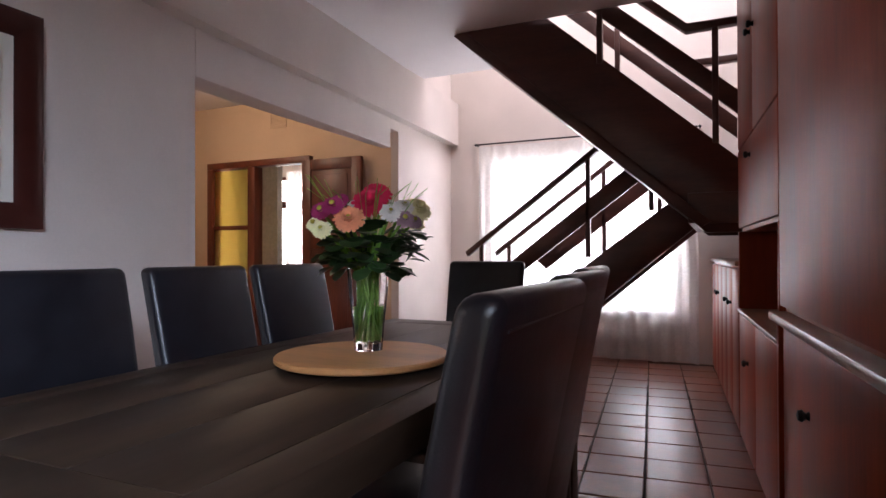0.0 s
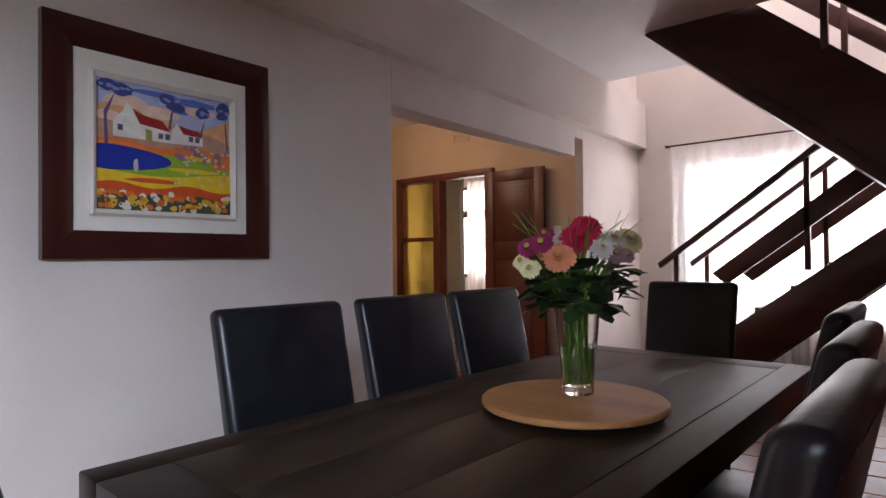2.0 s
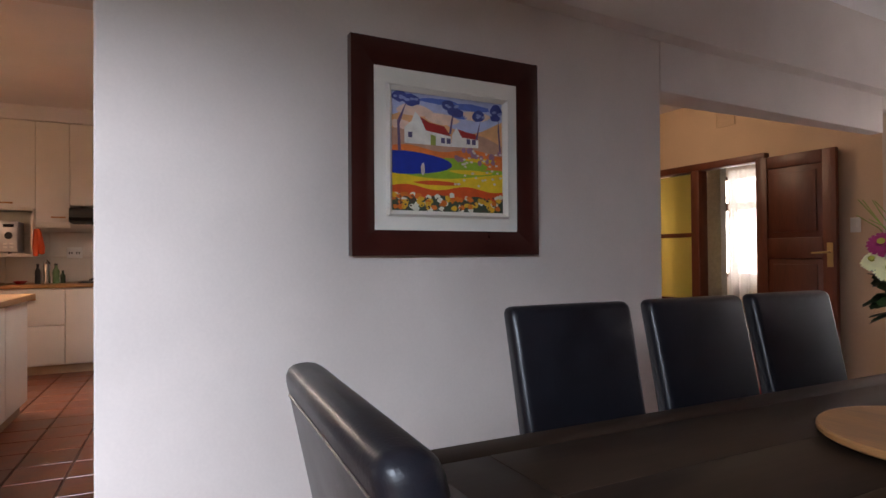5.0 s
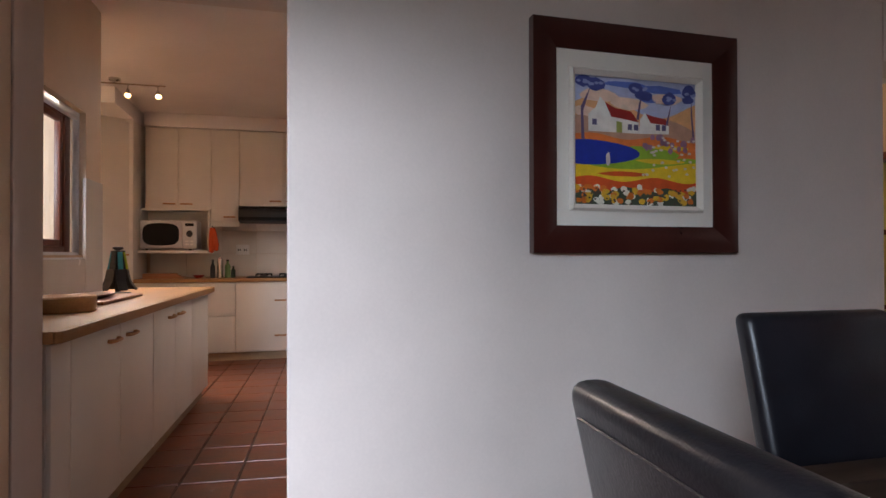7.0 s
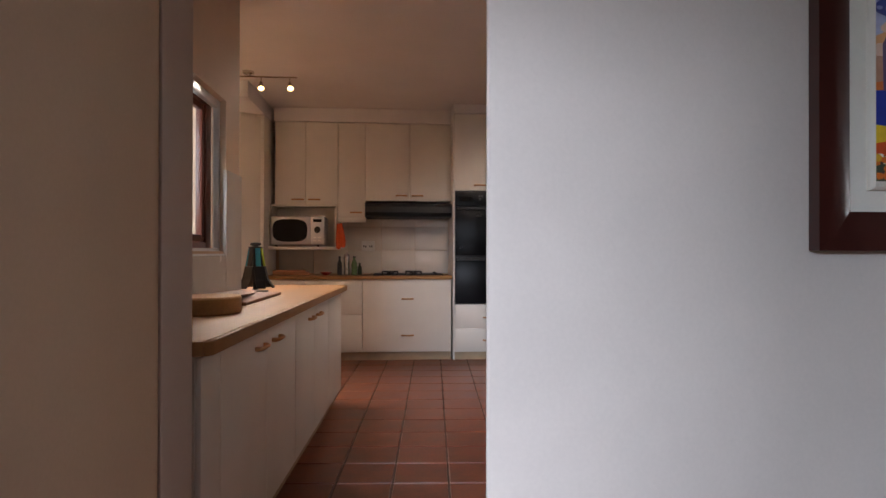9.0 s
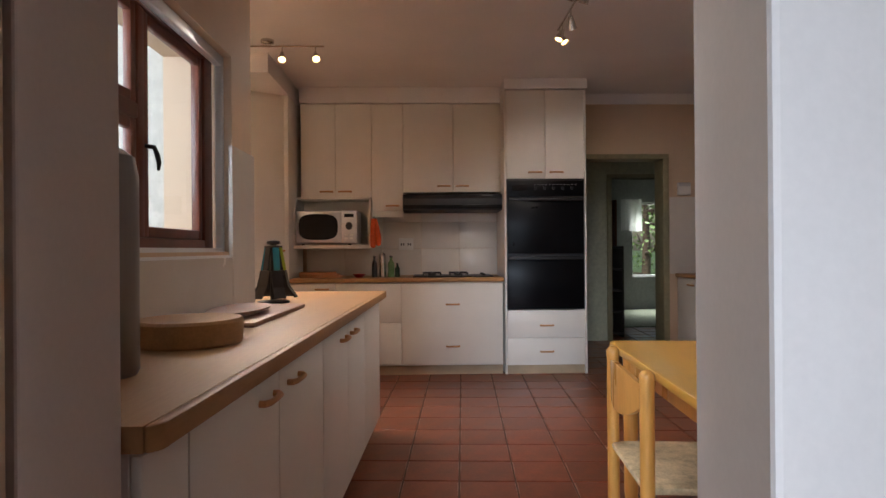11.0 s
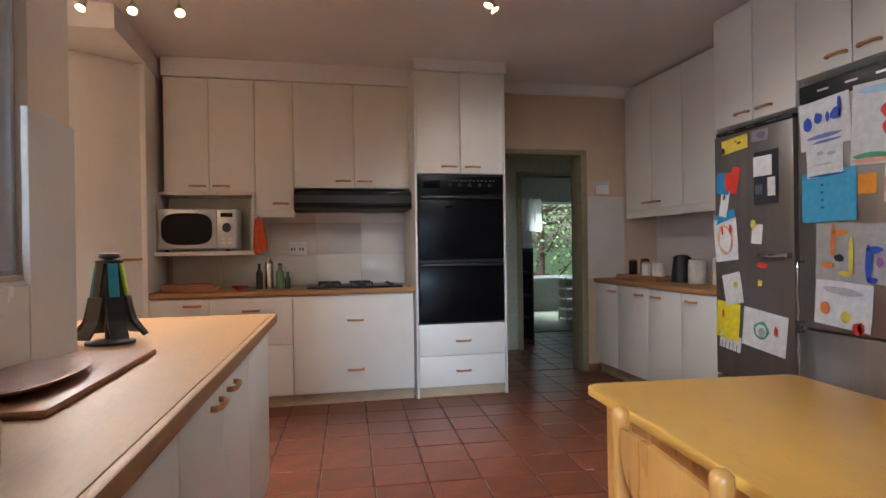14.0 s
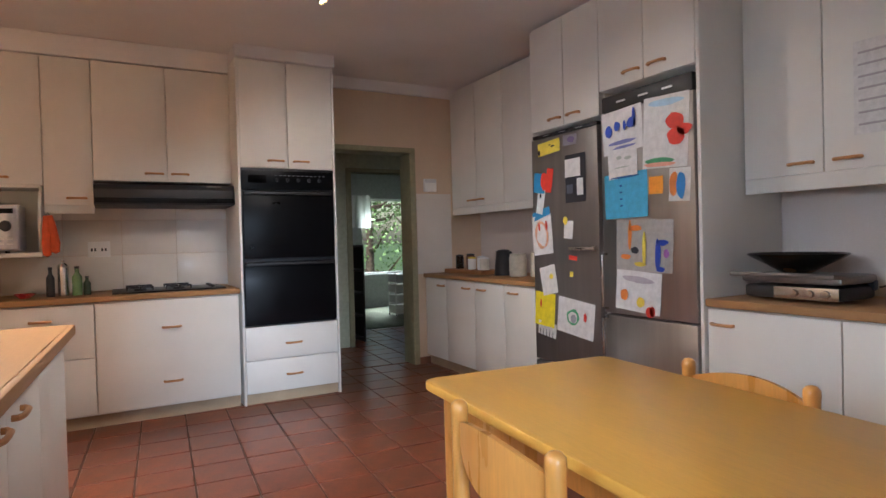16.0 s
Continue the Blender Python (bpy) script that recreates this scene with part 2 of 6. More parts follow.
def tube(bm, pts, r, n=8):
    pts = [Vector(p) for p in pts]
    radii = r if isinstance(r, (list, tuple)) else [r] * len(pts)
    rings = []
    for i, p in enumerate(pts):
        d = (pts[min(i + 1, len(pts) - 1)] - pts[max(i - 1, 0)]).normalized()
        u = d.cross(Vector((0.3, 0.2, 1)))
        u = (d.cross(Vector((1, 0.1, 0))) if u.length < 0.1 else u).normalized()
        v = d.cross(u)
        rings.append([bm.verts.new(p + (u * math.cos(2 * math.pi * k / n) + v * math.sin(2 * math.pi * k / n)) * radii[i]) for k in range(n)])
    for a, b in zip(rings, rings[1:]):
        for k in range(n):
            bm.faces.new((a[k], a[(k + 1) % n], b[(k + 1) % n], b[k]))
    bm.faces.new(rings[0][::-1])
    bm.faces.new(rings[-1])
    return bm


def mesh_of(name, bm, mat, smooth=True):
    bmesh.ops.recalc_face_normals(bm, faces=bm.faces)
    me = bpy.data.meshes.new(name)
    bm.to_mesh(me)
    bm.free()
    me.materials.append(mat)
    if smooth:
        me.polygons.foreach_set("use_smooth", [True] * len(me.polygons))
        me.set_sharp_from_angle(angle=radians(38))
    return me


def part(name, bm, mat, parent, label="", m=None, smooth=True):
    ob = new(name, mesh_of(name, bm, mat, smooth))
    ob.parent = parent
    if m is not None:
        ob.matrix_basis = m
    return tagged(ob, label)


def thing(name, label, category, m=None, group=""):
    ob = new(name)
    if m is not None:
        ob.matrix_basis = m
    return tagged(ob, label, category, group)


def solid(name, bm, mat, label, category, m=None, group="", kind="", smooth=True):
    ob = new(name, mesh_of(name, bm, mat, smooth))
    if m is not None:
        ob.matrix_basis = m
    return tagged(ob, label, category, group, kind)


def structure(name, bm, mat, label):
    return solid(name, bm, mat, label, name.split("_")[0], kind="structure", smooth=False)


def B(*a, **k):
    return box(bmesh.new(), *a, **k)


def boxes(*rows, bevel=0.0):
    bm = bmesh.new()
    for r in rows:
        box(bm, *r, bevel=bevel)
    return bm


# ---- setting ----
XW = -2.5          # dining side of the wall between dining room and kitchen
TOP = 2.77         # dining ceiling
KTOP = 2.76        # kitchen ceiling
# the wall leans a little out of square: its dining face in plan
FACE = [(-3.2, -2.47), (-0.955, -2.47), (-0.152, -2.36), (1.6, -2.415), (2.43, -2.485), (4.76, -2.61), (4.92, -2.62), (6.3, -2.7)]


def face_x(y):
    return float(np.interp(y, [p[0] for p in FACE], [p[1] for p in FACE]))


bm = bmesh.new()
for y0, y1, z0, z1, far0, far1 in ((-0.152, 2.43, 0, 3.0, -0.075, 2.43), (2.43, 4.76, 2.028, 3.0, 2.43, 4.76), (4.76, 4.92, 2.2, 3.0, 4.76, 4.92), (4.92, 6.3, 0, 5.4, 4.92, 6.3), (-0.955, -0.152, 2.07, 3.0, -0.955, -0.075), (-3.2, -0.955, 0, 3.0, -3.2, -0.955), (4.2, 4.92, 3.0, 5.4, 4.2, 4.92)):
    ys = [y0] + [p[0] for p in FACE if y0 < p[0] < y1] + [y1]
    prism(bm, [(face_x(y), y) for y in ys] + [(XW - 0.2, far1), (XW - 0.2, far0)], "z", z0, z1, bevel=0.01 if y0 == -0.152 else 0.004)
structure("wall_west", bm, M_WALL, "greige painted plaster wall with two openings")
bm = bmesh.new()
ys = [-3.2, -0.955, -0.152, 1.6, 2.43, 4.76, 6.29]
prism(bm, [(face_x(y) + 0.1, y) for y in ys] + [(face_x(y) + 0.002, y) for y in ys[::-1]], "z", 2.29, 2.768, bevel=0.005)
structure("trim_beam", bm, M_WALL, "painted plaster beam along the wall")
structure("wall_north", boxes(
    (-2.9, -2.18, 6.3, 6.5, 0, 5.4), (-2.18, -0.28, 6.3, 6.5, 0, 0.5), (-2.18, -0.28, 6.3, 6.5, 2.05, 5.4), (-0.28, 1.2, 6.3, 6.5, 0, 5.4)), M_WALL, "greige painted wall round the stair window")
structure("wall_east", boxes((0.9, 1.1, -0.5, 6.5, 0, 5.4), (0.6, 0.8, -3.2, -2.6, 0, 2.9), (0.6, 0.8, -2.6, -0.5, 2.1, 2.9), (0.6, 1.1, -0.52, -0.3, 0, 2.9)), M_WALL, "greige painted wall")
structure("wall_south", B(XW - 0.2, 0.8, -3.4, -3.2, 0, 2.9), M_WALL, "greige painted wall")
structure("wall_stub", B(-2.45, -1.75, -1.1, -0.955, 0, 2.76), M_WALL_TAN, "tan painted wall end beside the kitchen opening")
structure("ceiling", boxes((XW - 0.02, 1.0, -3.3, 4.3, TOP, TOP + 0.25), (XW - 0.02, -1.75, 4.3, 5.25, TOP, TOP + 0.25)), M_CEIL, "white painted plaster ceiling")
structure("ceiling_stairwell", boxes((XW - 0.2, 1.1, 3.4, 4.6, 5.4, 5.5), (XW - 0.2, -1.5, 4.6, 6.5, 5.4, 5.5), (0.9, 1.1, 4.6, 6.5, 5.4, 5.5), (-1.5, 0.9, 6.0, 6.5, 5.4, 5.5)), M_CEIL, "white painted ceiling with a skylight opening")
structure("wall_landing", B(XW, 1.0, 3.4, 3.5, 3.02, 5.4), M_WALL, "white painted upper storey wall")
structure("wall_south_kitchen", boxes(
    (-4.74, -4.45, -1.65, -1.35, 0, 2.9), (-4.45, XW - 0.2, -1.65, -1.35, 0, 1.165), (-4.45, XW - 0.2, -1.65, -1.35, 2.03, 2.9), (-2.9, XW - 0.2, -1.65, -1.35, 1.165, 2.03),
    (-4.74, -4.55, -2.0, -1.65, 0, 2.9), (-6.1, -4.55, -2.15, -2.0, 0, 2.9), (-6.1, -5.95, -2.95, -2.15, 0, 2.9), (-8.1, -5.95, -2.95, -2.75, 0, 2.9)), M_WALL_TAN, "tan painted kitchen wall with the window opening")
structure("wall_back_kitchen", boxes((-8.15, -7.95, -2.8, 1.08, 0, 2.9), (-8.15, -7.95, 2.02, 2.8, 0, 2.9), (-8.15, -7.95, 1.08, 2.02, 2.13, 2.9)), M_WALL_TAN, "tan painted kitchen wall with a doorway")
structure("wall_north_kitchen", boxes((-8.15, -3.4, 2.8, 2.95, 0, 2.95), (-3.55, -3.4, 2.47, 2.8, 0, 2.95), (-3.55, XW - 0.2, 2.35, 2.47, 2.1, 2.95), (-3.55, XW - 0.2, 2.35, 2.47, 0, 0.3), (-3.55, -3.45, 2.35, 2.47, 0.3, 2.1), (-2.8, XW - 0.2, 2.35, 2.47, 0.3, 2.1)), M_WALL, "greige painted kitchen wall")
structure("ceiling_kitchen", B(-8.15, XW - 0.2, -2.95, 2.8, KTOP, KTOP + 0.1), M_CEIL, "white painted kitchen ceiling")
bm = bmesh.new()
prism(bm, [(2.8, KTOP), (2.8, KTOP - 0.09), (2.77, KTOP - 0.085), (2.72, KTOP - 0.02), (2.71, KTOP)], "x", -7.95, XW - 0.2)
structure("trim_cornice", bm, M_CEIL, "white plaster cornice")
bm = bmesh.new()
prism(bm, [(-7.95, KTOP), (-7.95, KTOP - 0.09), (-7.92, KTOP - 0.085), (-7.87, KTOP - 0.02), (-7.86, KTOP)], "y", 1.02, 2.7)
structure("trim_cornice_back", bm, M_CEIL, "white plaster cornice")
# entrance hall, seen through the wide opening
structure("wall_entrance", boxes((-6.2, -5.18, 5.12, 5.3, 0, 2.9), (-3.74, XW - 0.2, 5.12, 5.3, 0, 2.9), (-5.18, -3.74, 5.12, 5.3, 2.09, 2.9)), M_WALL_TAN, "tan painted wall round the entrance door")
structure("wall_entrance_west", B(-6.4, -6.2, 2.8, 8.4, 0, 2.9), M_WALL_TAN, "tan painted wall")
structure("ceiling_entrance", B(-6.4, XW - 0.2, 2.95, 8.4, 2.72, 2.8), M_CEIL, "white painted ceiling")
structure("wall_porch", boxes((-6.2, -6.1, 7.0, 7.15, 0, 2.72), (-4.6, -2.7, 7.0, 7.15, 0, 2.72), (-6.1, -4.6, 7.0, 7.15, 0, 0.85), (-6.1, -4.6, 7.0, 7.15, 2.2, 2.72), (-2.9, -2.7, 5.3, 7.0, 0, 2.72)), M_WALL, "cream painted wall of the sunlit front room")
structure("wall_porch_stub", B(-5.8, -5.04, 6.1, 6.2, 0, 2.72), plain("grey_green_paint", (0.33, 0.31, 0.26)), "grey-green painted wall end")
# passage and study beyond the kitchen doorway
structure("wall_passage", boxes((-9.3, -8.15, 0.95, 1.08, 0, 2.7), (-9.42, -9.3, 0.95, 1.86, 0, 2.7), (-9.42, -9.3, 1.86, 2.9, 2.06, 2.7), (-9.42, -9.3, 2.9, 4.0, 0, 2.7), (-9.3, -8.15, 3.4, 3.5, 0, 2.7)), plain("pale_green_paint", (0.5, 0.5, 0.36)), "pale green painted passage wall")
structure("wall_study", boxes((-13.3, -13.1, 1.2, 3.45, 0, 2.6), (-13.3, -13.1, 4.75, 6.5, 0, 2.6), (-13.3, -13.1, 3.45, 4.75, 0, 0.62), (-13.3, -13.1, 3.45, 4.75, 2.05, 2.6), (-13.1, -9.42, 1.2, 1.3, 0, 2.6), (-13.1, -9.42, 6.4, 6.5, 0, 2.6), (-9.5, -9.42, 4.0, 6.5, 0, 2.6)), plain("grey_study_paint", (0.42, 0.43, 0.42)), "grey painted study wall")
structure("ceiling_passage", boxes((-9.42, -8.15, 0.95, 4.0, 2.7, 2.8), (-13.3, -9.42, 1.2, 6.5, 2.6, 2.7)), M_CEIL, "white painted ceiling")
bm = bmesh.new()
box(bm, -400, 400, -400, 400, -0.42, -0.4)
structure("ground", bm, M_GRASS, "lawn round the house")
structure("floor", boxes((XW - 0.2, 1.0, -3.3, 6.5, -0.2, -0.012), (-8.2, XW - 0.2, -2.9, 2.95, -0.2, -0.012), (-6.4, XW - 0.2, 2.95, 8.4, -0.2, -0.012), (-13.3, -8.2, 0.9, 6.5, -0.2, -0.012)), M_GROUT, "dark grout bed of the tiled floor")

# ---- windows and doors of the setting ----


def sash(name, parent, x0, x1, z0, z1, y, mat, w=0.05, t=0.05, m=None):
    bm = boxes((x0, x0 + w, y, y + t, z0, z1), (x1 - w, x1, y, y + t, z0, z1), (x0 + w, x1 - w, y, y + t, z1 - w, z1), (x0 + w, x1 - w, y, y + t, z0, z0 + w), bevel=0.006)
    f = part(name, bm, mat, parent, m=m)
    g = part("pane", B(x0 + w - 0.004, x1 - w + 0.004, y + t * 0.4, y + t * 0.5, z0 + w - 0.004, z1 - w + 0.004), M_PANE, f, smooth=False)
    g.visible_shadow = False
    return f


w1 = thing("window_1", "white steel stair window behind sheer curtain", "window", pose(-0.18, 6.36, 0))
tagged(w1, kind="structure")
sash("window_frame", w1, -1.98, -1.35, 0.52, 2.03, 0, M_WPLAST, 0.045)
sash("window_frame", w1, -1.35, -0.72, 0.52, 2.03, 0, M_WPLAST, 0.045)
sash("window_frame", w1, -0.72, -0.12, 0.52, 2.03, 0, M_WPLAST, 0.045)
part("window_sill", B(-2.02, -0.08, -0.1, 0.0, 0.47, 0.505, bevel=0.006), M_WPLAST, w1)

w2 = thing("window_2", "dark red wooden kitchen window with white aluminium screen track", "window", pose(-2.9, -1.43, 0.0, 0, 0, 180) @ pose(0, 0, -0.168) @ Matrix.Diagonal((1.125, 1, 1.12, 1)))
tagged(w2, kind="structure")
part("screen_track", boxes((0.02, 0.055, -0.045, -0.012, 1.18, 1.96), (1.36, 1.405, -0.045, -0.012, 1.18, 1.96), (0.055, 1.36, -0.045, -0.012, 1.92, 1.96), (0.055, 1.36, -0.045, -0.012, 1.175, 1.205), bevel=0.004), M_ALU, w2)
part("window_frame", boxes((0.03, 0.09, -0.01, 0.05, 1.19, 1.96), (1.26, 1.34, -0.01, 0.05, 1.19, 1.96), (0.755, 0.795, -0.005, 0.035, 1.235, 1.915), (0.09, 1.26, -0.01, 0.05, 1.915, 1.96), (0.09, 1.26, -0.01, 0.05, 1.19, 1.235), (0.09, 0.755, -0.005, 0.035, 1.58, 1.625), bevel=0.005), M_DOORWOOD, w2)
sash("casement", w2, 0.796, 1.259, 1.236, 1.914, 0.0, M_DOORWOOD, 0.034, 0.03)
sash("casement", w2, 0.091, 0.754, 1.236, 1.579, 0.0, M_DOORWOOD, 0.034, 0.03)
sash("toplight", w2, 0.091, 0.754, 1.626, 1.914, 0.0, M_DOORWOOD, 0.03, 0.03)
part("window_handle", tube(bmesh.new(), [(0.805, -0.0, 1.51), (0.805, -0.03, 1.505), (0.813, -0.035, 1.485), (0.826, -0.035, 1.462), (0.832, -0.03, 1.44)], [0.007, 0.008, 0.009, 0.008, 0.005]), M_IRON, w2, "black casement stay handle")
part("window_sill", B(-0.0, 1.42, -0.085, -0.02, 1.158, 1.178, bevel=0.004), M_ALU, w2)

d1 = thing("door_1", "red-brown wooden entrance door standing open with amber sidelight", "door", pose(0, 5.1, 0))
tagged(d1, kind="structure")
part("door_frame", boxes((-5.17, -5.1, -0.03, 0.1, 0, 2.02), (-4.58, -4.48, -0.03, 0.1, 0, 2.02), (-3.82, -3.75, -0.03, 0.1, 0, 2.02), (-5.17, -3.75, -0.03, 0.1, 2.02, 2.09), bevel=0.008), M_DOORWOOD, d1)
for z0, z1 in ((0.08, 0.66), (0.7, 1.34), (1.385, 2.0)):
    part("amber_pane", B(-5.1, -4.58, 0.02, 0.03, z0, z1), M_AMBER, d1, "amber pebbled glass pane", smooth=False).visible_shadow = False
part("glazing_bar", boxes((-5.1, -4.58, -0.01, 0.06, 0.66, 0.7), (-5.1, -4.58, -0.01, 0.06, 1.34, 1.385), (-5.1, -4.58, -0.01, 0.06, 0.02, 0.08), bevel=0.005), M_DOORWOOD, d1)
leaf = part("door_leaf", boxes((-3.8, -3.69, -0.09, -0.045, 0.01, 2.03), (-3.2, -3.09, -0.09, -0.045, 0.01, 2.03), (-3.69, -3.2, -0.09, -0.045, 1.92, 2.03), (-3.69, -3.2, -0.09, -0.045, 1.12, 1.3), (-3.69, -3.2, -0.09, -0.045, 0.01, 0.2), bevel=0.006), M_DOORWOOD, d1, m=pose(0, 0, 0))
for z0, z1 in ((0.2, 1.12), (1.3, 1.92)):
    part("door_panel", B(-3.69, -3.2, -0.077, -0.055, z0, z1, bevel=0.004), M_DOORWOOD, leaf)
    part("raised_panel", B(-3.64, -3.25, -0.088, -0.076, z0 + 0.05, z1 - 0.05, bevel=0.01), M_DOORWOOD, leaf)
part("door_handle", tube(bmesh.new(), [(-3.14, -0.09, 1.17), (-3.14, -0.13, 1.17), (-3.17, -0.145, 1.17), (-3.27, -0.13, 1.165)], 0.009), plain("old_brass", (0.5, 0.32, 0.1), 0.3), leaf, "brass lever handle")
part("lock_plate", B(-3.165, -3.115, -0.096, -0.09, 1.05, 1.25, bevel=0.004), plain("old_brass", (0.5, 0.32, 0.1), 0.3), leaf)

w3 = thing("window_3", "red-brown wooden front room window", "window", pose(0, 7.03, 0))
tagged(w3, kind="structure")
for a, b in ((-6.1, -5.6), (-5.6, -5.1), (-5.1, -4.6)):
    sash("window_frame", w3, a, b, 0.85, 1.8, 0, M_DOORWOOD, 0.06)
    sash("toplight", w3, a, b, 1.8, 2.2, 0, M_DOORWOOD, 0.05)

w4 = thing("window_4", "study window onto the garden", "window", pose(-13.2, 0, 0, 0, 0, 90))
tagged(w4, kind="structure")
sash("window_frame", w4, 3.45, 4.75, 0.62, 2.05, 0, M_WPLAST, 0.04)

d2 = thing("door_2", "pale painted frame of the passage doorway", "door frame", pose(0, 0, 0))
tagged(d2, kind="structure")
part("door_frame", boxes((-9.45, -9.27, 1.8, 1.86, 0, 2.06), (-9.45, -9.27, 2.9, 2.96, 0, 2.06), (-9.45, -9.27, 1.8, 2.96, 2.06, 2.11), bevel=0.006), plain("olive_frame_paint", (0.3, 0.27, 0.16)), d2)
part("doorway_lining", boxes((-8.17, -7.93, 1.06, 1.1, 0, 2.1), (-8.17, -7.93, 1.98, 2.04, 0, 2.1), (-8.17, -7.93, 1.06, 2.04, 2.1, 2.15), bevel=0.005), plain("olive_frame_paint", (0.3, 0.27, 0.16)), d2)
structure("baseboard", boxes((-7.95, -7.93, 2.04, 2.16, 0, 0.07), (-8.15, -9.3, 1.08, 1.095, 0, 0.09), bevel=0.004), M_SKIRT, "clay tile skirting")

# ---- stairs ----
stair = thing("staircase", "dark stained wooden staircase with open treads and timber handrails", "staircase", pose(-0.09, 0, 0))
S1, S2 = 0.76, 0.888                  # slopes of the lower and the upper flight
LX0, LX1, LY0, LY1 = -2.05, -0.02, 5.25, 6.05
LZ = 1.46                             # height of the half landing
UX0, UY0, UY1 = 0.1, 4.33, 5.15
for y in (LY0, LY1):
    part("stringer", prism(bmesh.new(), [(LX0, 0.0), (-1.51, 0.0), (LX1 + 0.12, 1.36), (LX1 + 0.12, 1.5), (LX1 - 0.15, 1.5), (LX0, 0.07)], "y", y, y + 0.055, bevel=0.004), M_STAIR, stair)
nt = 8
for i in range(nt - 1):
    f = (i + 1) / nt
    x, z = LX0 + 0.06 + (LX1 - LX0) * (f - 0.5 / nt), LZ * f
    part("tread", B(x - 0.14, x + 0.14, LY0 + 0.055, LY1, z - 0.045, z, bevel=0.006), M_STAIR, stair)
part("landing", B(LX1, 0.88, UY0 - 0.02, 6.2, LZ - 0.2, LZ, bevel=0.006), M_STAIR, stair)


def ux(z):
    return 0.294 - (z - 1.666) / S2


for y in (UY0, UY1):
    bm = prism(bmesh.new(), [(0.09, 1.2), (0.3, 1.2), (0.3, 1.66), (ux(3.2), 3.2), (ux(3.2) - 0.62, 3.2), (-1.67, 2.76)], "y", y, y + 0.055, bevel=0.004)
    part("stringer", bm, M_STAIR, stair)
part("stringer_edge", prism(bmesh.new(), [(0.057, 1.232), (0.12, 1.27), (-1.62, 2.79), (-1.695, 2.755)], "y", UY0 - 0.03, UY1 + 0.08, bevel=0.004), M_STAIR, stair, "dark boarded soffit of the upper flight")
for i in range(9):
    z = LZ + 0.18 * (i + 1)
    x = ux(z) - 0.02
    part("tread", B(x - 0.15, x + 0.13, UY0 + 0.055, UY1, z - 0.16, z - 0.115, bevel=0.006), M_STAIR, stair)
for y, top in ((LY0 + 0.005, 0.0), (LY1 + 0.005, 0.0)):
    a, b = (-1.995, 1.085), (-0.6, 2.125)
    part("handrail", prism(bmesh.new(), [a, (a[0] + 0.02, a[1] - 0.045), (b[0] + 0.02, b[1] - 0.045), b], "y", y - 0.02, y + 0.05, bevel=0.006), M_STAIR, stair)
    part("guard_board", prism(bmesh.new(), [(-1.55, 1.0), (-1.44, 0.908), (-0.3, 1.767), (-0.4, 1.883)], "y", y, y + 0.035, bevel=0.004), M_STAIR, stair)
    for x in (-1.84, -0.86, -0.34):
        zr = 1.085 + (x + 1.995) * 0.7455
        part("post", B(x - 0.02, x + 0.02, y + 0.0, y + 0.045, zr - 0.9, zr - 0.01, bevel=0.004), M_STAIR, stair)
for y in (UY0 + 0.005, UY1 + 0.005):
    part("guard_board", prism(bmesh.new(), [(0.3, 1.945), (0.3, 2.1), (-1.15, 3.39), (-1.15, 3.235)], "y", y, y + 0.035, bevel=0.004), M_STAIR, stair)
    part("handrail", prism(bmesh.new(), [(0.31, 2.54), (0.31, 2.59), (-0.02, 2.58), (-0.9, 3.38), (-0.955, 3.33), (-0.03, 2.53)], "y", y - 0.015, y + 0.055, bevel=0.005), M_STAIR, stair)
    for x, z0, z1 in ((-0.59, 2.4, 3.05), (0.15, 1.78, 2.54)):
        part("post", B(x - 0.02, x + 0.02, y - 0.01, y + 0.04, z0, z1, bevel=0.004), M_STAIR, stair)

# ---- curtains ----


def curtain(label, x0, x1, z0, z1, y, folds, depth, mat):
    bm = bmesh.new()
    n, rows = folds * 8, 14
    grid = []
    for j in range(rows + 1):
        v = j / rows
        row = []
        for i in range(n + 1):
            u = i / n
            w = depth * (0.45 + 0.55 * (1 - v)) * math.sin(u * folds * 2 * math.pi + 0.9 * math.sin(5 * u + v * 1.3)) + 0.012 * noise.noise((u * 9, v * 3, 2.0))
            row.append(bm.verts.new((x0 + (x1 - x0) * u + 0.012 * noise.noise((u * 7, v * 4, 8)), y + w, z0 + (z1 - z0) * v + (0.012 * math.sin(u * folds * 2.1) if j == 0 else 0))))
        grid.append(row)
    for a, b in zip(grid, grid[1:]):
        for i in range(n):
            bm.faces.new((a[i], a[i + 1], b[i + 1], b[i]))
    return solid("curtain", bm, mat, label, "curtain")


curtain("sheer white voile curtain gathered over the stair window", -2.33, -0.1, 0.02, 2.24, 6.22, 17, 0.03, M_SHEER)
rod = thing("curtain_rod", "thin dark metal curtain rod", "curtain rod")
part("rod", tube(bmesh.new(), [(-2.36, 6.22, 2.27), (-0.08, 6.22, 2.27)], 0.009), M_IRON, rod)
for x in (-2.36, -0.08):
    part("finial", lathe(bmesh.new(), [(0, -0.02), (0.02, 0), (0, 0.02)], 10, (x, 6.22, 2.27)), M_IRON, rod)
    part("bracket", B(x - 0.008, x + 0.008, 6.22, 6.3, 2.262, 2.278), M_IRON, rod)
curtain("white sheer curtain at the front room window", -5.55, -4.7, 0.6, 2.25, 6.88, 7, 0.03, M_SHEER)

# ---- dining room things ----

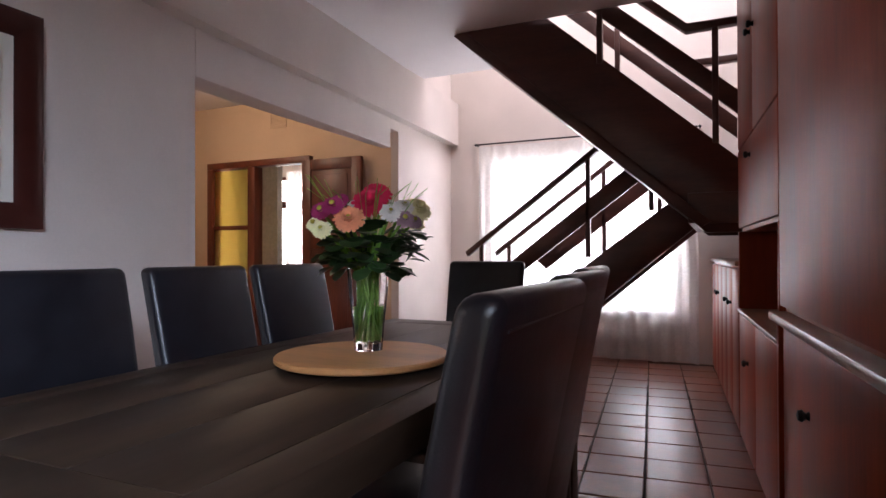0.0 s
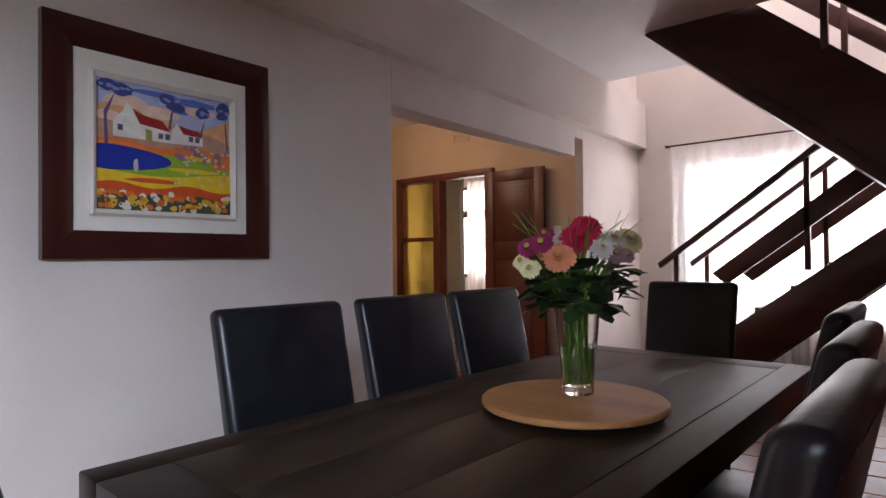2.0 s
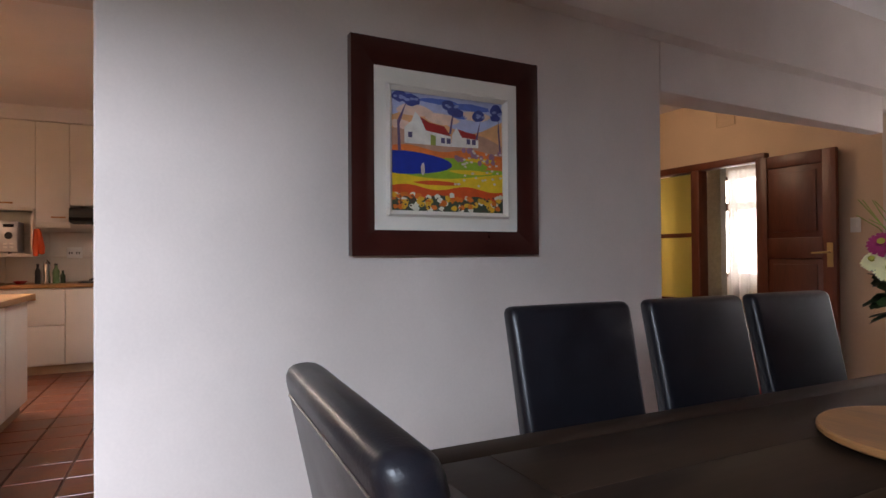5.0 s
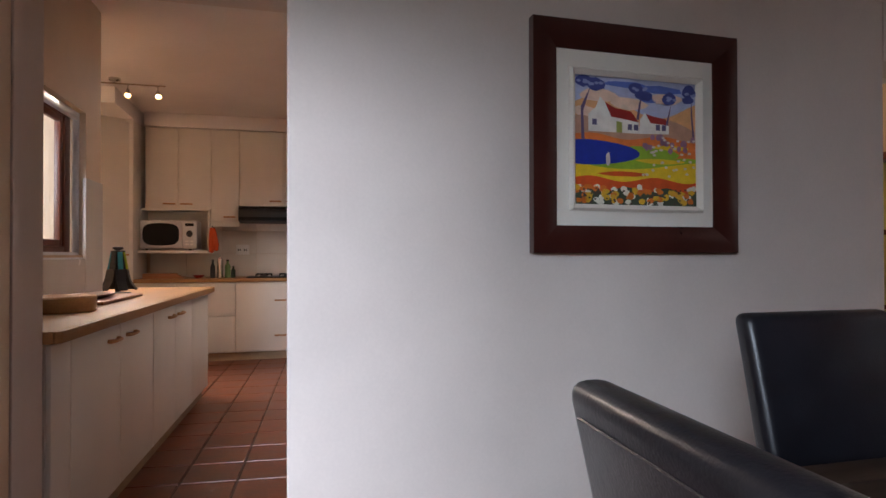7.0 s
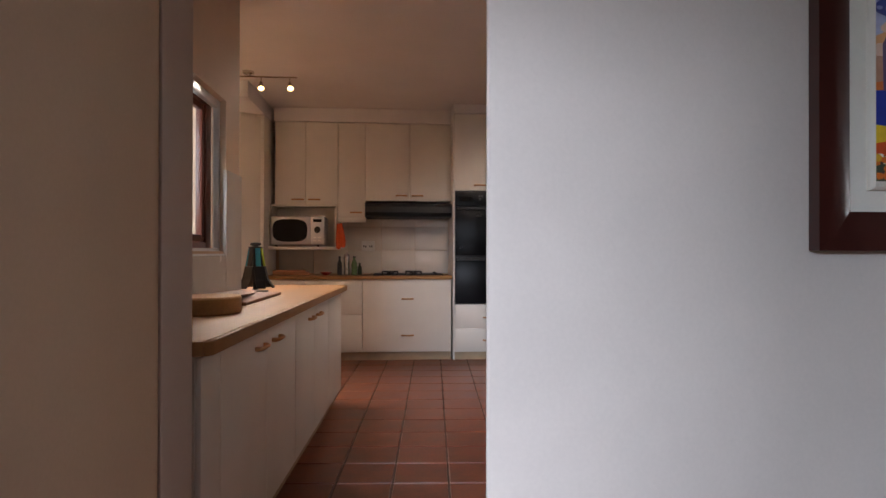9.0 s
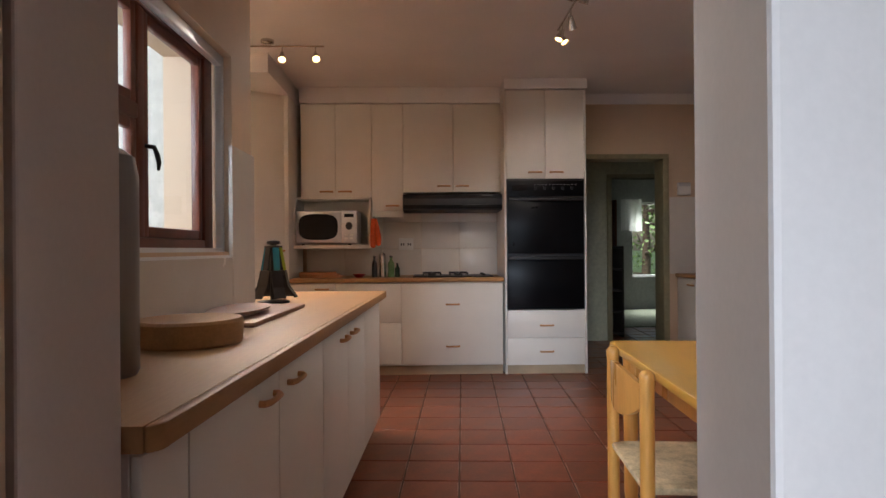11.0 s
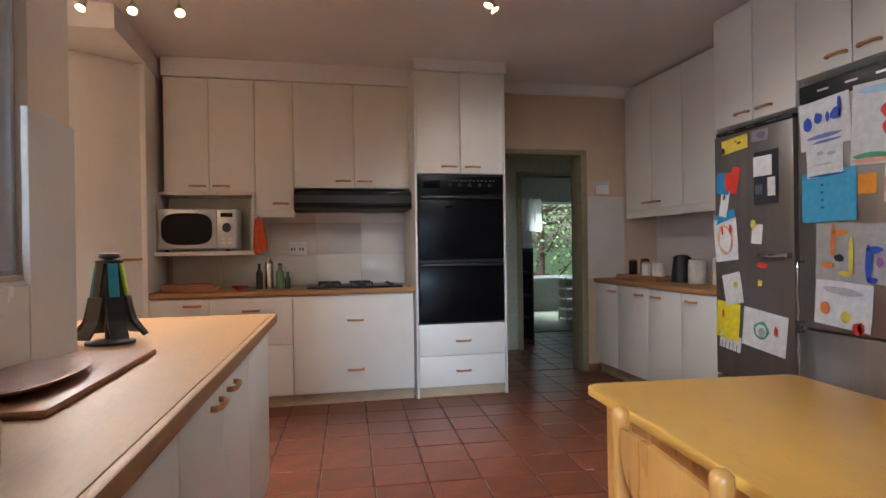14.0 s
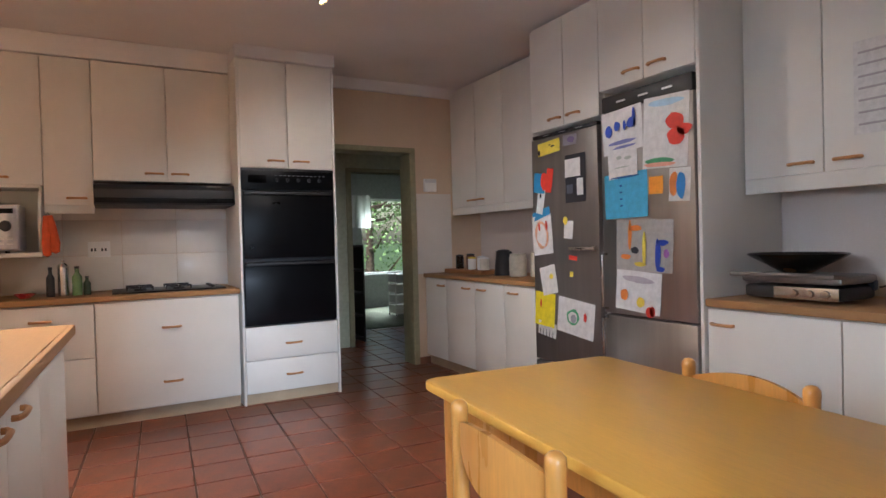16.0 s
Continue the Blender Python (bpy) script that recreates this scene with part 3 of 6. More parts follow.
def knob(parent, u, z, v=-0.02):
    part("knob", lathe(bmesh.new(), [(0, -0.032), (0.014, -0.028), (0.018, -0.018), (0.008, -0.008), (0.014, 0.0), (0, 0.0)], 12), M_IRON, parent, "dark metal knob", m=pose(u, v, z, -90, 0, 0))


def dark_cabinet(label, m, w, d, blocks, doors, knobs, shelf=None):
    c = thing("cabinet", label, "cabinet", m, "built-in mahogany cabinets")
    for u0, u1, v0, v1, z0, z1 in blocks:
        part("carcass", B(u0, u1, v0, v1, z0, z1, bevel=0.003), M_MAHOG, c)
    for u0, u1, z0, z1, v in doors:
        dr = part("door", B(u0 + 0.003, u1 - 0.003, v - 0.02, v, z0, z1, bevel=0.004), M_MAHOG, c)
        for ku, kz in knobs:
            if u0 <= ku <= u1 and z0 <= kz <= z1:
                knob(dr, ku, kz, v - 0.02)
    if shelf:
        part("ledge", B(*shelf, bevel=0.008), M_MAHOG_L, c, "lighter wooden ledge")
    part("plinth", B(0, w, 0.03, d, 0, 0.06), M_MAHOG, c)
    return c


# the run leans a little out of square; local x runs towards the dining end, local y into the wall
def run(y):
    return pose(0.187 - 0.07 * (y - 3.54), y, 0, 0, 0, -86)


dark_cabinet("tall mahogany cabinet with ledge and lower doors", run(2.46), 2.3, 0.62,
             [(0, 2.3, 0.02, 0.62, 0.06, 0.83), (0, 2.3, 0.02, 0.62, 0.86, 2.76), (0, 0.035, -0.01, 0.62, 0.06, 0.83)],
             [(0.06, 1.22, 0.07, 0.82, 0.02), (1.27, 2.28, 0.07, 0.82, 0.02), (0.0, 1.2, 0.88, 2.7, 0.02), (1.21, 2.28, 0.88, 2.7, 0.02)],
             [(0.46, 0.61), (1.8, 0.61)], (-0.005, 2.3, -0.035, 0.6, 0.83, 0.86))
dark_cabinet("mahogany cabinet with open niche between upper and lower doors", run(3.75), 1.28, 0.6,
             [(0, 1.28, 0.02, 0.6, 0.06, 0.74), (0, 0.02, 0.0, 0.6, 0.74, 1.18), (1.26, 1.28, 0.0, 0.6, 0.74, 1.18), (0.02, 1.26, 0.4, 0.6, 0.74, 1.18), (0, 1.28, 0.02, 0.6, 1.18, 2.76)],
             [(0, 0.64, 0.07, 0.73, 0.02), (0.64, 1.28, 0.07, 0.73, 0.02), (0, 1.28, 1.2, 1.62, 0.02), (0, 0.6, 1.63, 2.7, 0.02), (0.6, 1.28, 1.63, 2.7, 0.02)],
             [(0.39, 0.52), (0.52, 1.53), (0.55, 2.1), (0.66, 2.1)], (0, 1.28, -0.01, 0.4, 0.74, 0.76))
dark_cabinet("low mahogany cupboard with narrow boarded doors below the landing", run(5.95), 2.19, 0.7,
             [(0, 2.18, 0.02, 0.7, 0.06, 0.99)],
             [(0.02 + 0.36 * i, 0.02 + 0.36 * (i + 1), 0.07, 0.97, 0.02) for i in range(6)],
             [(0.68, 0.76), (0.8, 0.76), (1.5, 0.76), (1.76, 0.76)], (-0.01, 2.19, -0.02, 0.7, 0.99, 1.02))

TX0, TX1, TY0, TY1, TZ = -1.33, -0.46, 0.48, 2.54, 0.76
table = thing("dining_table", "large espresso-stained wooden dining table with planked top", "table")
for i in range(3):
    a = TX0 + 0.09 + (TX1 - TX0 - 0.18) * i / 3
    b = TX0 + 0.09 + (TX1 - TX0 - 0.18) * (i + 1) / 3
    part("plank", B(a + 0.0006, b - 0.0006, TY0 + 0.14, TY1 - 0.14, TZ - 0.05, TZ, bevel=0.0008), M_TABLE, table)
for a, b in ((TX0, TX0 + 0.09), (TX1 - 0.09, TX1)):
    part("edge_board", B(a, b, TY0, TY1, TZ - 0.08, TZ, bevel=0.004), M_TABLE, table)
for a, b in ((TY0, TY0 + 0.14), (TY1 - 0.14, TY1)):
    part("end_board", B(TX0 + 0.09, TX1 - 0.09, a, b - 0.001, TZ - 0.08, TZ, bevel=0.003), M_TABLE, table)
for x in (TX0, TX1 - 0.1):
    for y in (TY0, TY1 - 0.1):
        part("leg", B(x + 0.002, x + 0.098, y + 0.002, y + 0.098, 0, TZ - 0.08, bevel=0.004), M_TABLE, table)

CH = 1.025


def dining_chair():
    """Faces local +y; the back stands at local y = 0 and leans to -y."""
    c = thing("dining_chair", "black leather upholstered high-back dining chair", "chair", None, "dining chairs round the table")
    bm = bmesh.new()
    w, n = 0.216, 10
    rows = []
    for k in range(n + 1):
        f = k / n
        z = 0.42 + (CH - 0.42) * f
        y = -0.02 - 0.10 * f - 0.02 * f * f
        t = 0.07 - 0.012 * f
        ww = w - 0.012 + 0.012 * f
        rows.append((z, y, t, ww))
    rings = []
    for z, y, t, ww in rows:
        ring = [(-ww, y + t * 0.5), (ww, y + t * 0.5), (ww, y - t * 0.5), (-ww, y - t * 0.5)]
        rings.append([bm.verts.new((p[0], p[1], z)) for p in ring])
    for a, b in zip(rings, rings[1:]):
        for i in range(4):
            bm.faces.new((a[i], a[(i + 1) % 4], b[(i + 1) % 4], b[i]))
    bm.faces.new(rings[0][::-1])
    bm.faces.new(rings[-1])
    bmesh.ops.recalc_face_normals(bm, faces=bm.faces[:])
    bm.normal_update()
    bmesh.ops.bevel(bm, geom=[e for e in bm.edges if e.calc_face_angle(0) > 0.6], offset=0.024, segments=4, profile=0.5, affect="EDGES", clamp_overlap=True)
    back = part("backrest", bm, M_LEATHER, c)
    part("seam", tube(bmesh.new(), [(-w + 0.03, -0.1605, CH - 0.04), (0, -0.1605, CH - 0.04), (w - 0.03, -0.1605, CH - 0.04)], 0.002, 6), M_LEATHER, back, "stitched leather seam")
    part("seat", B(-0.22, 0.22, -0.03, 0.42, 0.38, 0.48, bevel=0.02, seg=3), M_LEATHER, c)
    for x in (-0.2, 0.16):
        for y in (-0.03, 0.37):
            bm = bmesh.new()
            box(bm, x, x + 0.04, y, y + 0.04, 0, 0.38, bevel=0.003)
            part("leg", bm, M_LEG, c)
    return c


chair = dining_chair()
chair.matrix_basis = pose(-1.435, 1.09, 0, 0, 0, -90)
for m in (pose(-1.435, 1.594, 0, 0, 0, -90), pose(-1.44, 2.08, 0, 0, 0, -91), pose(-0.285, 0.83, 0, 0, 0, 90), pose(-0.335, 1.36, 0, 0, 0, 91), pose(-0.415, 1.9, 0, 0, 0, 92), pose(-1.082, 3.0, 0, 0, 0, 180), pose(-0.79, 0.315, 0, 0, 0, -3)):
    copy_thing(chair, m)

susan = thing("lazy_susan", "round beech turntable board on the dining table", "turntable", pose(-0.825, 1.475, TZ))
part("base", lathe(bmesh.new(), [(0, 0), (0.12, 0), (0.12, 0.014), (0, 0.014)], 28), M_BLACKMAT, susan)
part("board", lathe(bmesh.new(), [(0, 0.014), (0.232, 0.014), (0.238, 0.019), (0.238, 0.028), (0.234, 0.032), (0, 0.032)], 56), M_BEECH, susan)

vase = thing("flower_vase", "clear glass vase half filled with water", "vase", pose(-0.84, 1.53, TZ + 0.0325) @ Matrix.Diagonal((0.88, 0.88, 0.97, 1)))
part("glass", lathe(bmesh.new(), [(0, 0), (0.045, 0), (0.047, 0.01), (0.05, 0.06), (0.062, 0.16), (0.07, 0.255), (0.066, 0.255), (0.058, 0.16), (0.046, 0.06), (0.042, 0.022), (0, 0.02)], 32), M_GLASS, vase)
part("water", lathe(bmesh.new(), [(0, 0.0205), (0.0415, 0.0225), (0.0455, 0.06), (0.054, 0.13), (0, 0.13)], 32), M_WATER, vase)


def petals(bm, c, axis, r, n, rows, cup, width):
    """Rings of narrow petals round a centre, facing along axis."""
    axis = Vector(axis).normalized()
    u = axis.orthogonal().normalized()
    v = axis.cross(u)
    for k in range(rows):
        rr, up = r * (1 - 0.82 * k / rows), cup * r * (0.25 + 2.2 * k / rows)
        for i in range(n):
            a = 2 * math.pi * (i + 0.5 * k) / n + random.uniform(-0.06, 0.06)
            d, s = u * math.cos(a) + v * math.sin(a), -u * math.sin(a) + v * math.cos(a)
            q = c + axis * up * 0.4
            mid, tip = q + d * rr * 0.6 + axis * up * 0.7, q + d * rr * random.uniform(0.92, 1.06) + axis * (up * 0.8 - 0.004)
            ww = rr * width
            vs = [bm.verts.new(p) for p in (q + d * rr * 0.12 - s * ww * 0.35, q + d * rr * 0.12 + s * ww * 0.35, mid + s * ww, tip + s * ww * 0.7 - d * rr * 0.08, tip, tip - s * ww * 0.7 - d * rr * 0.08, mid - s * ww)]
            bm.faces.new(vs)


bouquet = thing("flower_bouquet", "mixed bouquet of gerberas, chrysanthemums and dark leaves in the vase", "flowers", pose(-0.84, 1.53, TZ + 0.032) @ Matrix.Diagonal((0.95, 0.95, 0.91, 1)))
M_PET = {"coral": plain("coral_petal", (0.95, 0.36, 0.18)), "red": plain("crimson_petal", (0.7, 0.015, 0.08)), "white": plain("white_petal", (0.9, 0.87, 0.8)),
         "cream": plain("cream_yellow_petal", (0.92, 0.86, 0.48)), "plum": plain("plum_petal", (0.36, 0.025, 0.12)), "mauve": plain("mauve_petal", (0.45, 0.28, 0.33))}
M_EYE = plain("flower_eye", (0.45, 0.4, 0.05))
heads = [("coral", (-0.1, -0.12, 0.40), 0.062), ("red", (-0.02, -0.06, 0.455), 0.07), ("red", (0.02, -0.02, 0.485), 0.065), ("plum", (-0.15, -0.02, 0.43), 0.045), ("plum", (-0.14, -0.1, 0.44), 0.045),
         ("white", (0.06, 0.0, 0.45), 0.05), ("white", (0.03, -0.1, 0.425), 0.045), ("white", (0.13, 0.03, 0.455), 0.048), ("cream", (0.19, 0.06, 0.45), 0.07), ("cream", (0.2, 0.12, 0.41), 0.06),
         ("cream", (-0.165, -0.08, 0.37), 0.04), ("mauve", (0.1, -0.04, 0.41), 0.045), ("mauve", (0.15, 0.0, 0.405), 0.04), ("white", (0.08, 0.1, 0.47), 0.045), ("plum", (-0.07, 0.06, 0.47), 0.04), ("white", (0.0, 0.1, 0.46), 0.045), ("cream", (-0.17, -0.02, 0.39), 0.035)]
RT = Matrix.Rotation(radians(52), 4, "Z")
for kind, c, r in heads:
    c = RT @ Vector(c)
    ax = Vector((c.x * 1.1 + 0.24, c.y * 0.9 - 0.42, 0.24 + 0.12 * random.random()))
    bm = bmesh.new()
    petals(bm, c, ax, r * 0.74, 20, 5 if kind in ("coral", "red", "white", "cream") else 3, 0.3, 0.16)
    bmesh.ops.solidify(bm, geom=bm.faces[:], thickness=0.0012)
    f = part("flower", bm, M_PET[kind], bouquet, {"coral": "coral gerbera", "red": "crimson rose-like bloom", "white": "white chrysanthemum", "cream": "pale yellow gerbera", "plum": "plum chrysanthemum", "mauve": "mauve filler bloom"}[kind])
    bm = bmesh.new()
    lathe(bm, [(0, 0.012), (r * 0.18, 0.008), (r * 0.24, 0), (0, -0.004)], 10)
    part("flower_eye", bm, M_EYE if kind != "red" else M_PET["red"], f, m=Matrix.Translation(c + ax.normalized() * 0.01) @ ax.to_track_quat("Z", "Y").to_matrix().to_4x4())
    a = random.uniform(0, 6.28)
    foot = Vector((0.03 * math.cos(a), 0.03 * math.sin(a), 0.03))
    neck = Vector((c.x * 0.2, c.y * 0.2, 0.24))
    part("stem", tube(bmesh.new(), [foot, foot.lerp(neck, 0.5), neck, (neck + c) / 2 + Vector((0, 0, 0.02)), c], 0.005, 6), M_STEM, bouquet)
for i in range(150):
    a, e = random.uniform(0, 6.28), random.random()
    c = Vector((math.cos(a) * (0.03 + 0.1 * e ** 0.6), math.sin(a) * (0.03 + 0.1 * e ** 0.6), 0.24 + 0.12 * random.random() + 0.015 * e))
    d = Vector((c.x + random.uniform(-0.06, 0.06), c.y + random.uniform(-0.06, 0.06), random.uniform(-0.09, 0.06))).normalized()
    s = d.cross(Vector((0, 0, 1))).normalized()
    L, W = random.uniform(0.05, 0.075), random.uniform(0.026, 0.038)
    n3 = d.cross(s)
    bm = bmesh.new()
    P = [c, c + d * L * 0.4 + s * W - n3 * 0.006, c + d * L * 0.8 + s * W * 0.75 - n3 * 0.004, c + d * L, c + d * L * 0.8 - s * W * 0.75 - n3 * 0.004, c + d * L * 0.4 - s * W - n3 * 0.006, c + d * L * 0.5]
    vs = [bm.verts.new(p) for p in P]
    for q in ((0, 1, 6), (1, 2, 6), (2, 3, 6), (3, 4, 6), (4, 5, 6), (5, 0, 6)):
        bm.faces.new([vs[k] for k in q])
    part("leaf", bm, M_LEAF, bouquet)
bm = bmesh.new()
for i in range(26):
    a = random.uniform(0, 6.28)
    p = Vector((math.cos(a) * 0.09, math.sin(a) * 0.09, 0.4))
    tube(bm, [p, p + Vector((p.x * 0.5, p.y * 0.5, 0.07)), p + Vector((p.x * 1.1 + random.uniform(-0.02, 0.02), p.y * 1.1, random.uniform(0.08, 0.15)))], 0.0009, 4)
part("feather_grass", bm, M_STEM, bouquet)

# ---- painting ----
PY0, PY1, PZ0, PZ1 = 0.688, 1.56, 1.168, 2.01
pic = thing("framed_painting", "colourful cottage landscape painting in a wide dark red wooden frame", "painting", pose(-2.362, 0.0, 0, 0, 0, 91.8))
F = 0.1
# local x runs along the wall, local -y out of it
def moulding(x0, x1, z0, z1, w, y0, y1, bev):
    out = []
    rows = [[(x0, z0), (x1, z0), (x1 - w, z0 + w), (x0 + w, z0 + w)], [(x1, z0), (x1, z1), (x1 - w, z1 - w), (x1 - w, z0 + w)],
            [(x1, z1), (x0, z1), (x0 + w, z1 - w), (x1 - w, z1 - w)], [(x0, z1), (x0, z0), (x0 + w, z0 + w), (x0 + w, z1 - w)]]
    for r in rows:
        bm = bmesh.new()
        lo = [bm.verts.new((p[0], y1, p[1])) for p in r]
        hi = [bm.verts.new((p[0], y0 if i < 2 else y0 + bev, p[1])) for i, p in enumerate(r)]
        mid = [bm.verts.new((hi[i].co.lerp(hi[3 - i].co, 0.35)) + Vector((0, -0.012, 0))) for i in range(2)]
        bm.faces.new(lo)
        bm.faces.new((hi[0], hi[1], mid[1], mid[0]))
        bm.faces.new((mid[0], mid[1], hi[2], hi[3]))
        bm.faces.new((lo[0], lo[1], hi[1], hi[0]))
        bm.faces.new((lo[2], lo[3], hi[3], hi[2]))
        bm.faces.new((lo[1], lo[2], hi[2], mid[1], hi[1]))
        bm.faces.new((lo[3], lo[0], hi[0], mid[0], hi[3]))
        out.append(bm)
    return out


for bm in moulding(PY0, PY1, PZ0, PZ1, F, -0.04, -0.003, 0.02):
    part("frame_rail", bm, M_FRAMEWOOD, pic)
for strip in ((PY0 + F - 0.002, PY0 + 0.17, -0.016, -0.004, PZ0 + F, PZ1 - F), (PY1 - 0.17, PY1 - F + 0.002, -0.016, -0.004, PZ0 + F, PZ1 - F), (PY0 + 0.17, PY1 - 0.17, -0.016, -0.004, PZ0 + F, PZ0 + 0.175), (PY0 + 0.17, PY1 - 0.17, -0.016, -0.004, PZ1 - 0.185, PZ1 - F)):
    part("mount", B(*strip), M_MAT, pic, smooth=False)
for bm in moulding(PY0 + 0.15, PY1 - 0.15, PZ0 + 0.155, PZ1 - 0.165, 0.024, -0.026, -0.015, 0.006):
    part("mount_slip", bm, M_MAT, pic)
AX0, AX1, AZ0, AZ1 = PY0 + 0.17, PY1 - 0.17, PZ0 + 0.175, PZ1 - 0.185


def paint(name, colour, shapes, depth):
    """Flat patches of colour in the picture's own 0 to 1 square."""
    bm = bmesh.new()
    for s in shapes:
        bm.faces.new([bm.verts.new((AX0 + (AX1 - AX0) * u, -0.005 - depth * 0.0004, AZ0 + (AZ1 - AZ0) * v)) for u, v in s])
    ob = part(name, bm, plain("oil_" + name, colour, 0.45), canvas, smooth=False)
    if len(shapes) > 10:
        tagged(ob, kind="stuff")


def blob(u, v, a, b, n=12, wob=0.15):
    return [(min(1, max(0, u + a * (1 + random.uniform(-wob, wob)) * math.cos(2 * math.pi * i / n))), min(1, max(0, v + b * (1 + random.uniform(-wob, wob)) * math.sin(2 * math.pi * i / n)))) for i in range(n)]


def band(f, g, n=24):
    return [(i / n, f(i / n)) for i in range(n + 1)] + [(1 - i / n, g(1 - i / n)) for i in range(n + 1)]


canvas = part("canvas", B(AX0, AX1, -0.005, -0.002, AZ0, AZ1), plain("oil_pale_sky", (0.5, 0.55, 0.75), 0.45), pic, "painted canvas", smooth=False)
paint("orange_sky", (0.85, 0.45, 0.2), [band(lambda u: 0.6, lambda u: 0.78 + 0.08 * math.sin(7 * u))], 1)
paint("peach_cloud", (0.9, 0.65, 0.5), [blob(0.2, 0.85, 0.16, 0.05), blob(0.45, 0.8, 0.15, 0.05), blob(0.75, 0.86, 0.14, 0.04), blob(0.1, 0.72, 0.1, 0.04)], 2)
paint("blue_cloud", (0.12, 0.2, 0.6), [blob(0.42, 0.95, 0.18, 0.025), blob(0.7, 0.93, 0.2, 0.03), blob(0.6, 0.84, 0.08, 0.02)], 2)
paint("ochre_hill", (0.6, 0.33, 0.22), [band(lambda u: 0.5, lambda u: 0.64 + 0.05 * math.sin(9 * u + 1))], 3)
paint("orange_field", (0.85, 0.22, 0.05), [band(lambda u: 0.3, lambda u: 0.54 + 0.02 * math.sin(11 * u))], 4)
paint("green_field", (0.3, 0.5, 0.04), [band(lambda u: 0.26, lambda u: 0.46 - 0.1 * u + 0.03 * math.sin(8 * u)), blob(0.62, 0.42, 0.25, 0.06)], 5)
paint("yellow_field", (0.88, 0.6, 0.03), [band(lambda u: 0.12, lambda u: 0.33 - 0.04 * math.sin(4 * u)), blob(0.7, 0.36, 0.2, 0.02), blob(0.8, 0.47, 0.15, 0.02)], 6)
paint("red_field", (0.75, 0.1, 0.02), [band(lambda u: 0.1, lambda u: 0.21 + 0.02 * math.sin(12 * u)), blob(0.4, 0.25, 0.2, 0.02)], 7)
paint("blue_lake", (0.015, 0.04, 0.35), [[(0, 0.32), (0, 0.5)] + [(0.53 * math.sin(a), 0.41 + 0.1 * math.cos(a)) for a in [0.25 * k for k in range(1, 13)]]], 8)
paint("red_roof", (0.4, 0.03, 0.025), [[(0.25, 0.8), (0.33, 0.76), (0.46, 0.74), (0.52, 0.66), (0.3, 0.69)], [(0.58, 0.73), (0.66, 0.71), (0.74, 0.7), (0.77, 0.65), (0.62, 0.66)]], 9)
paint("white_cottage", (0.85, 0.82, 0.75), [[(0.12, 0.57), (0.12, 0.7), (0.18, 0.76), (0.21, 0.84), (0.25, 0.8), (0.3, 0.69), (0.3, 0.57)], [(0.3, 0.57), (0.3, 0.69), (0.52, 0.66), (0.52, 0.57)], [(0.52, 0.57), (0.53, 0.68), (0.57, 0.74), (0.62, 0.66), (0.77, 0.65), (0.77, 0.58)]], 10)
paint("dark_window", (0.12, 0.1, 0.2), [[(u, v), (u + 0.035, v), (u + 0.035, v + 0.045), (u, v + 0.045)] for u, v in ((0.43, 0.595), (0.48, 0.595), (0.66, 0.605), (0.71, 0.605), (0.15, 0.62))], 11)
paint("green_door", (0.35, 0.4, 0.08), [[(0.34, 0.57), (0.385, 0.57), (0.385, 0.65), (0.34, 0.66)]], 11)
paint("tree_trunk", (0.16, 0.1, 0.2), [[(0.065, 0.5), (0.09, 0.5), (0.08, 0.72), (0.14, 0.92), (0.06, 0.75)], [(0.5, 0.68), (0.52, 0.68), (0.55, 0.9), (0.52, 0.8)], [(0.74, 0.65), (0.76, 0.65), (0.79, 0.82), (0.77, 0.76)], [(0.97, 0.55), (0.985, 0.55), (0.96, 0.88), (0.955, 0.75)]], 12)
paint("tree_crown", (0.06, 0.08, 0.3), [blob(u, v, a, b) for u, v, a, b in ((0.08, 0.95, 0.07, 0.045), (0.18, 0.93, 0.08, 0.05), (0.5, 0.92, 0.06, 0.045), (0.56, 0.87, 0.07, 0.04), (0.77, 0.86, 0.06, 0.05), (0.94, 0.93, 0.06, 0.05), (0.93, 0.86, 0.05, 0.03))], 13)
paint("crown_light", (0.3, 0.35, 0.62), [blob(u + random.uniform(-0.05, 0.05), v + random.uniform(-0.03, 0.03), 0.018, 0.012, 7) for u, v in ((0.08, 0.95), (0.18, 0.93), (0.53, 0.9), (0.77, 0.86), (0.94, 0.92)) for _ in range(4)], 14)
paint("mauve_bush", (0.4, 0.2, 0.3), [blob(random.uniform(0.55, 0.98), random.uniform(0.44, 0.56), 0.02, 0.025, 8) for _ in range(18)], 14)
# pale dabs; the last tall oval is a plain stand-in for a small figure
paint("pale_bush", (0.75, 0.65, 0.6), [blob(random.uniform(0.55, 0.98), random.uniform(0.24, 0.55), 0.014, 0.01, 7) for _ in range(34)] + [blob(0.27, 0.36, 0.018, 0.055)], 15)
paint("flower_bed", (0.06, 0.08, 0.05), [band(lambda u: 0.0, lambda u: 0.13 + 0.02 * math.sin(19 * u))], 15)
for nm, col in (("white_daisy", (0.85, 0.82, 0.72)), ("yellow_daisy", (0.85, 0.5, 0.04)), ("orange_daisy", (0.8, 0.2, 0.03))):
    paint(nm, col, [blob(random.uniform(0.02, 0.98), random.uniform(0.02, 0.15), 0.026, 0.022, 9, 0.3) for _ in range(26)], 16 + len(nm) * 0.1)
paint("daisy_eye", (0.1, 0.05, 0.04), [blob(random.uniform(0.02, 0.98), random.uniform(0.02, 0.14), 0.009, 0.008, 7) for _ in range(50)], 19)

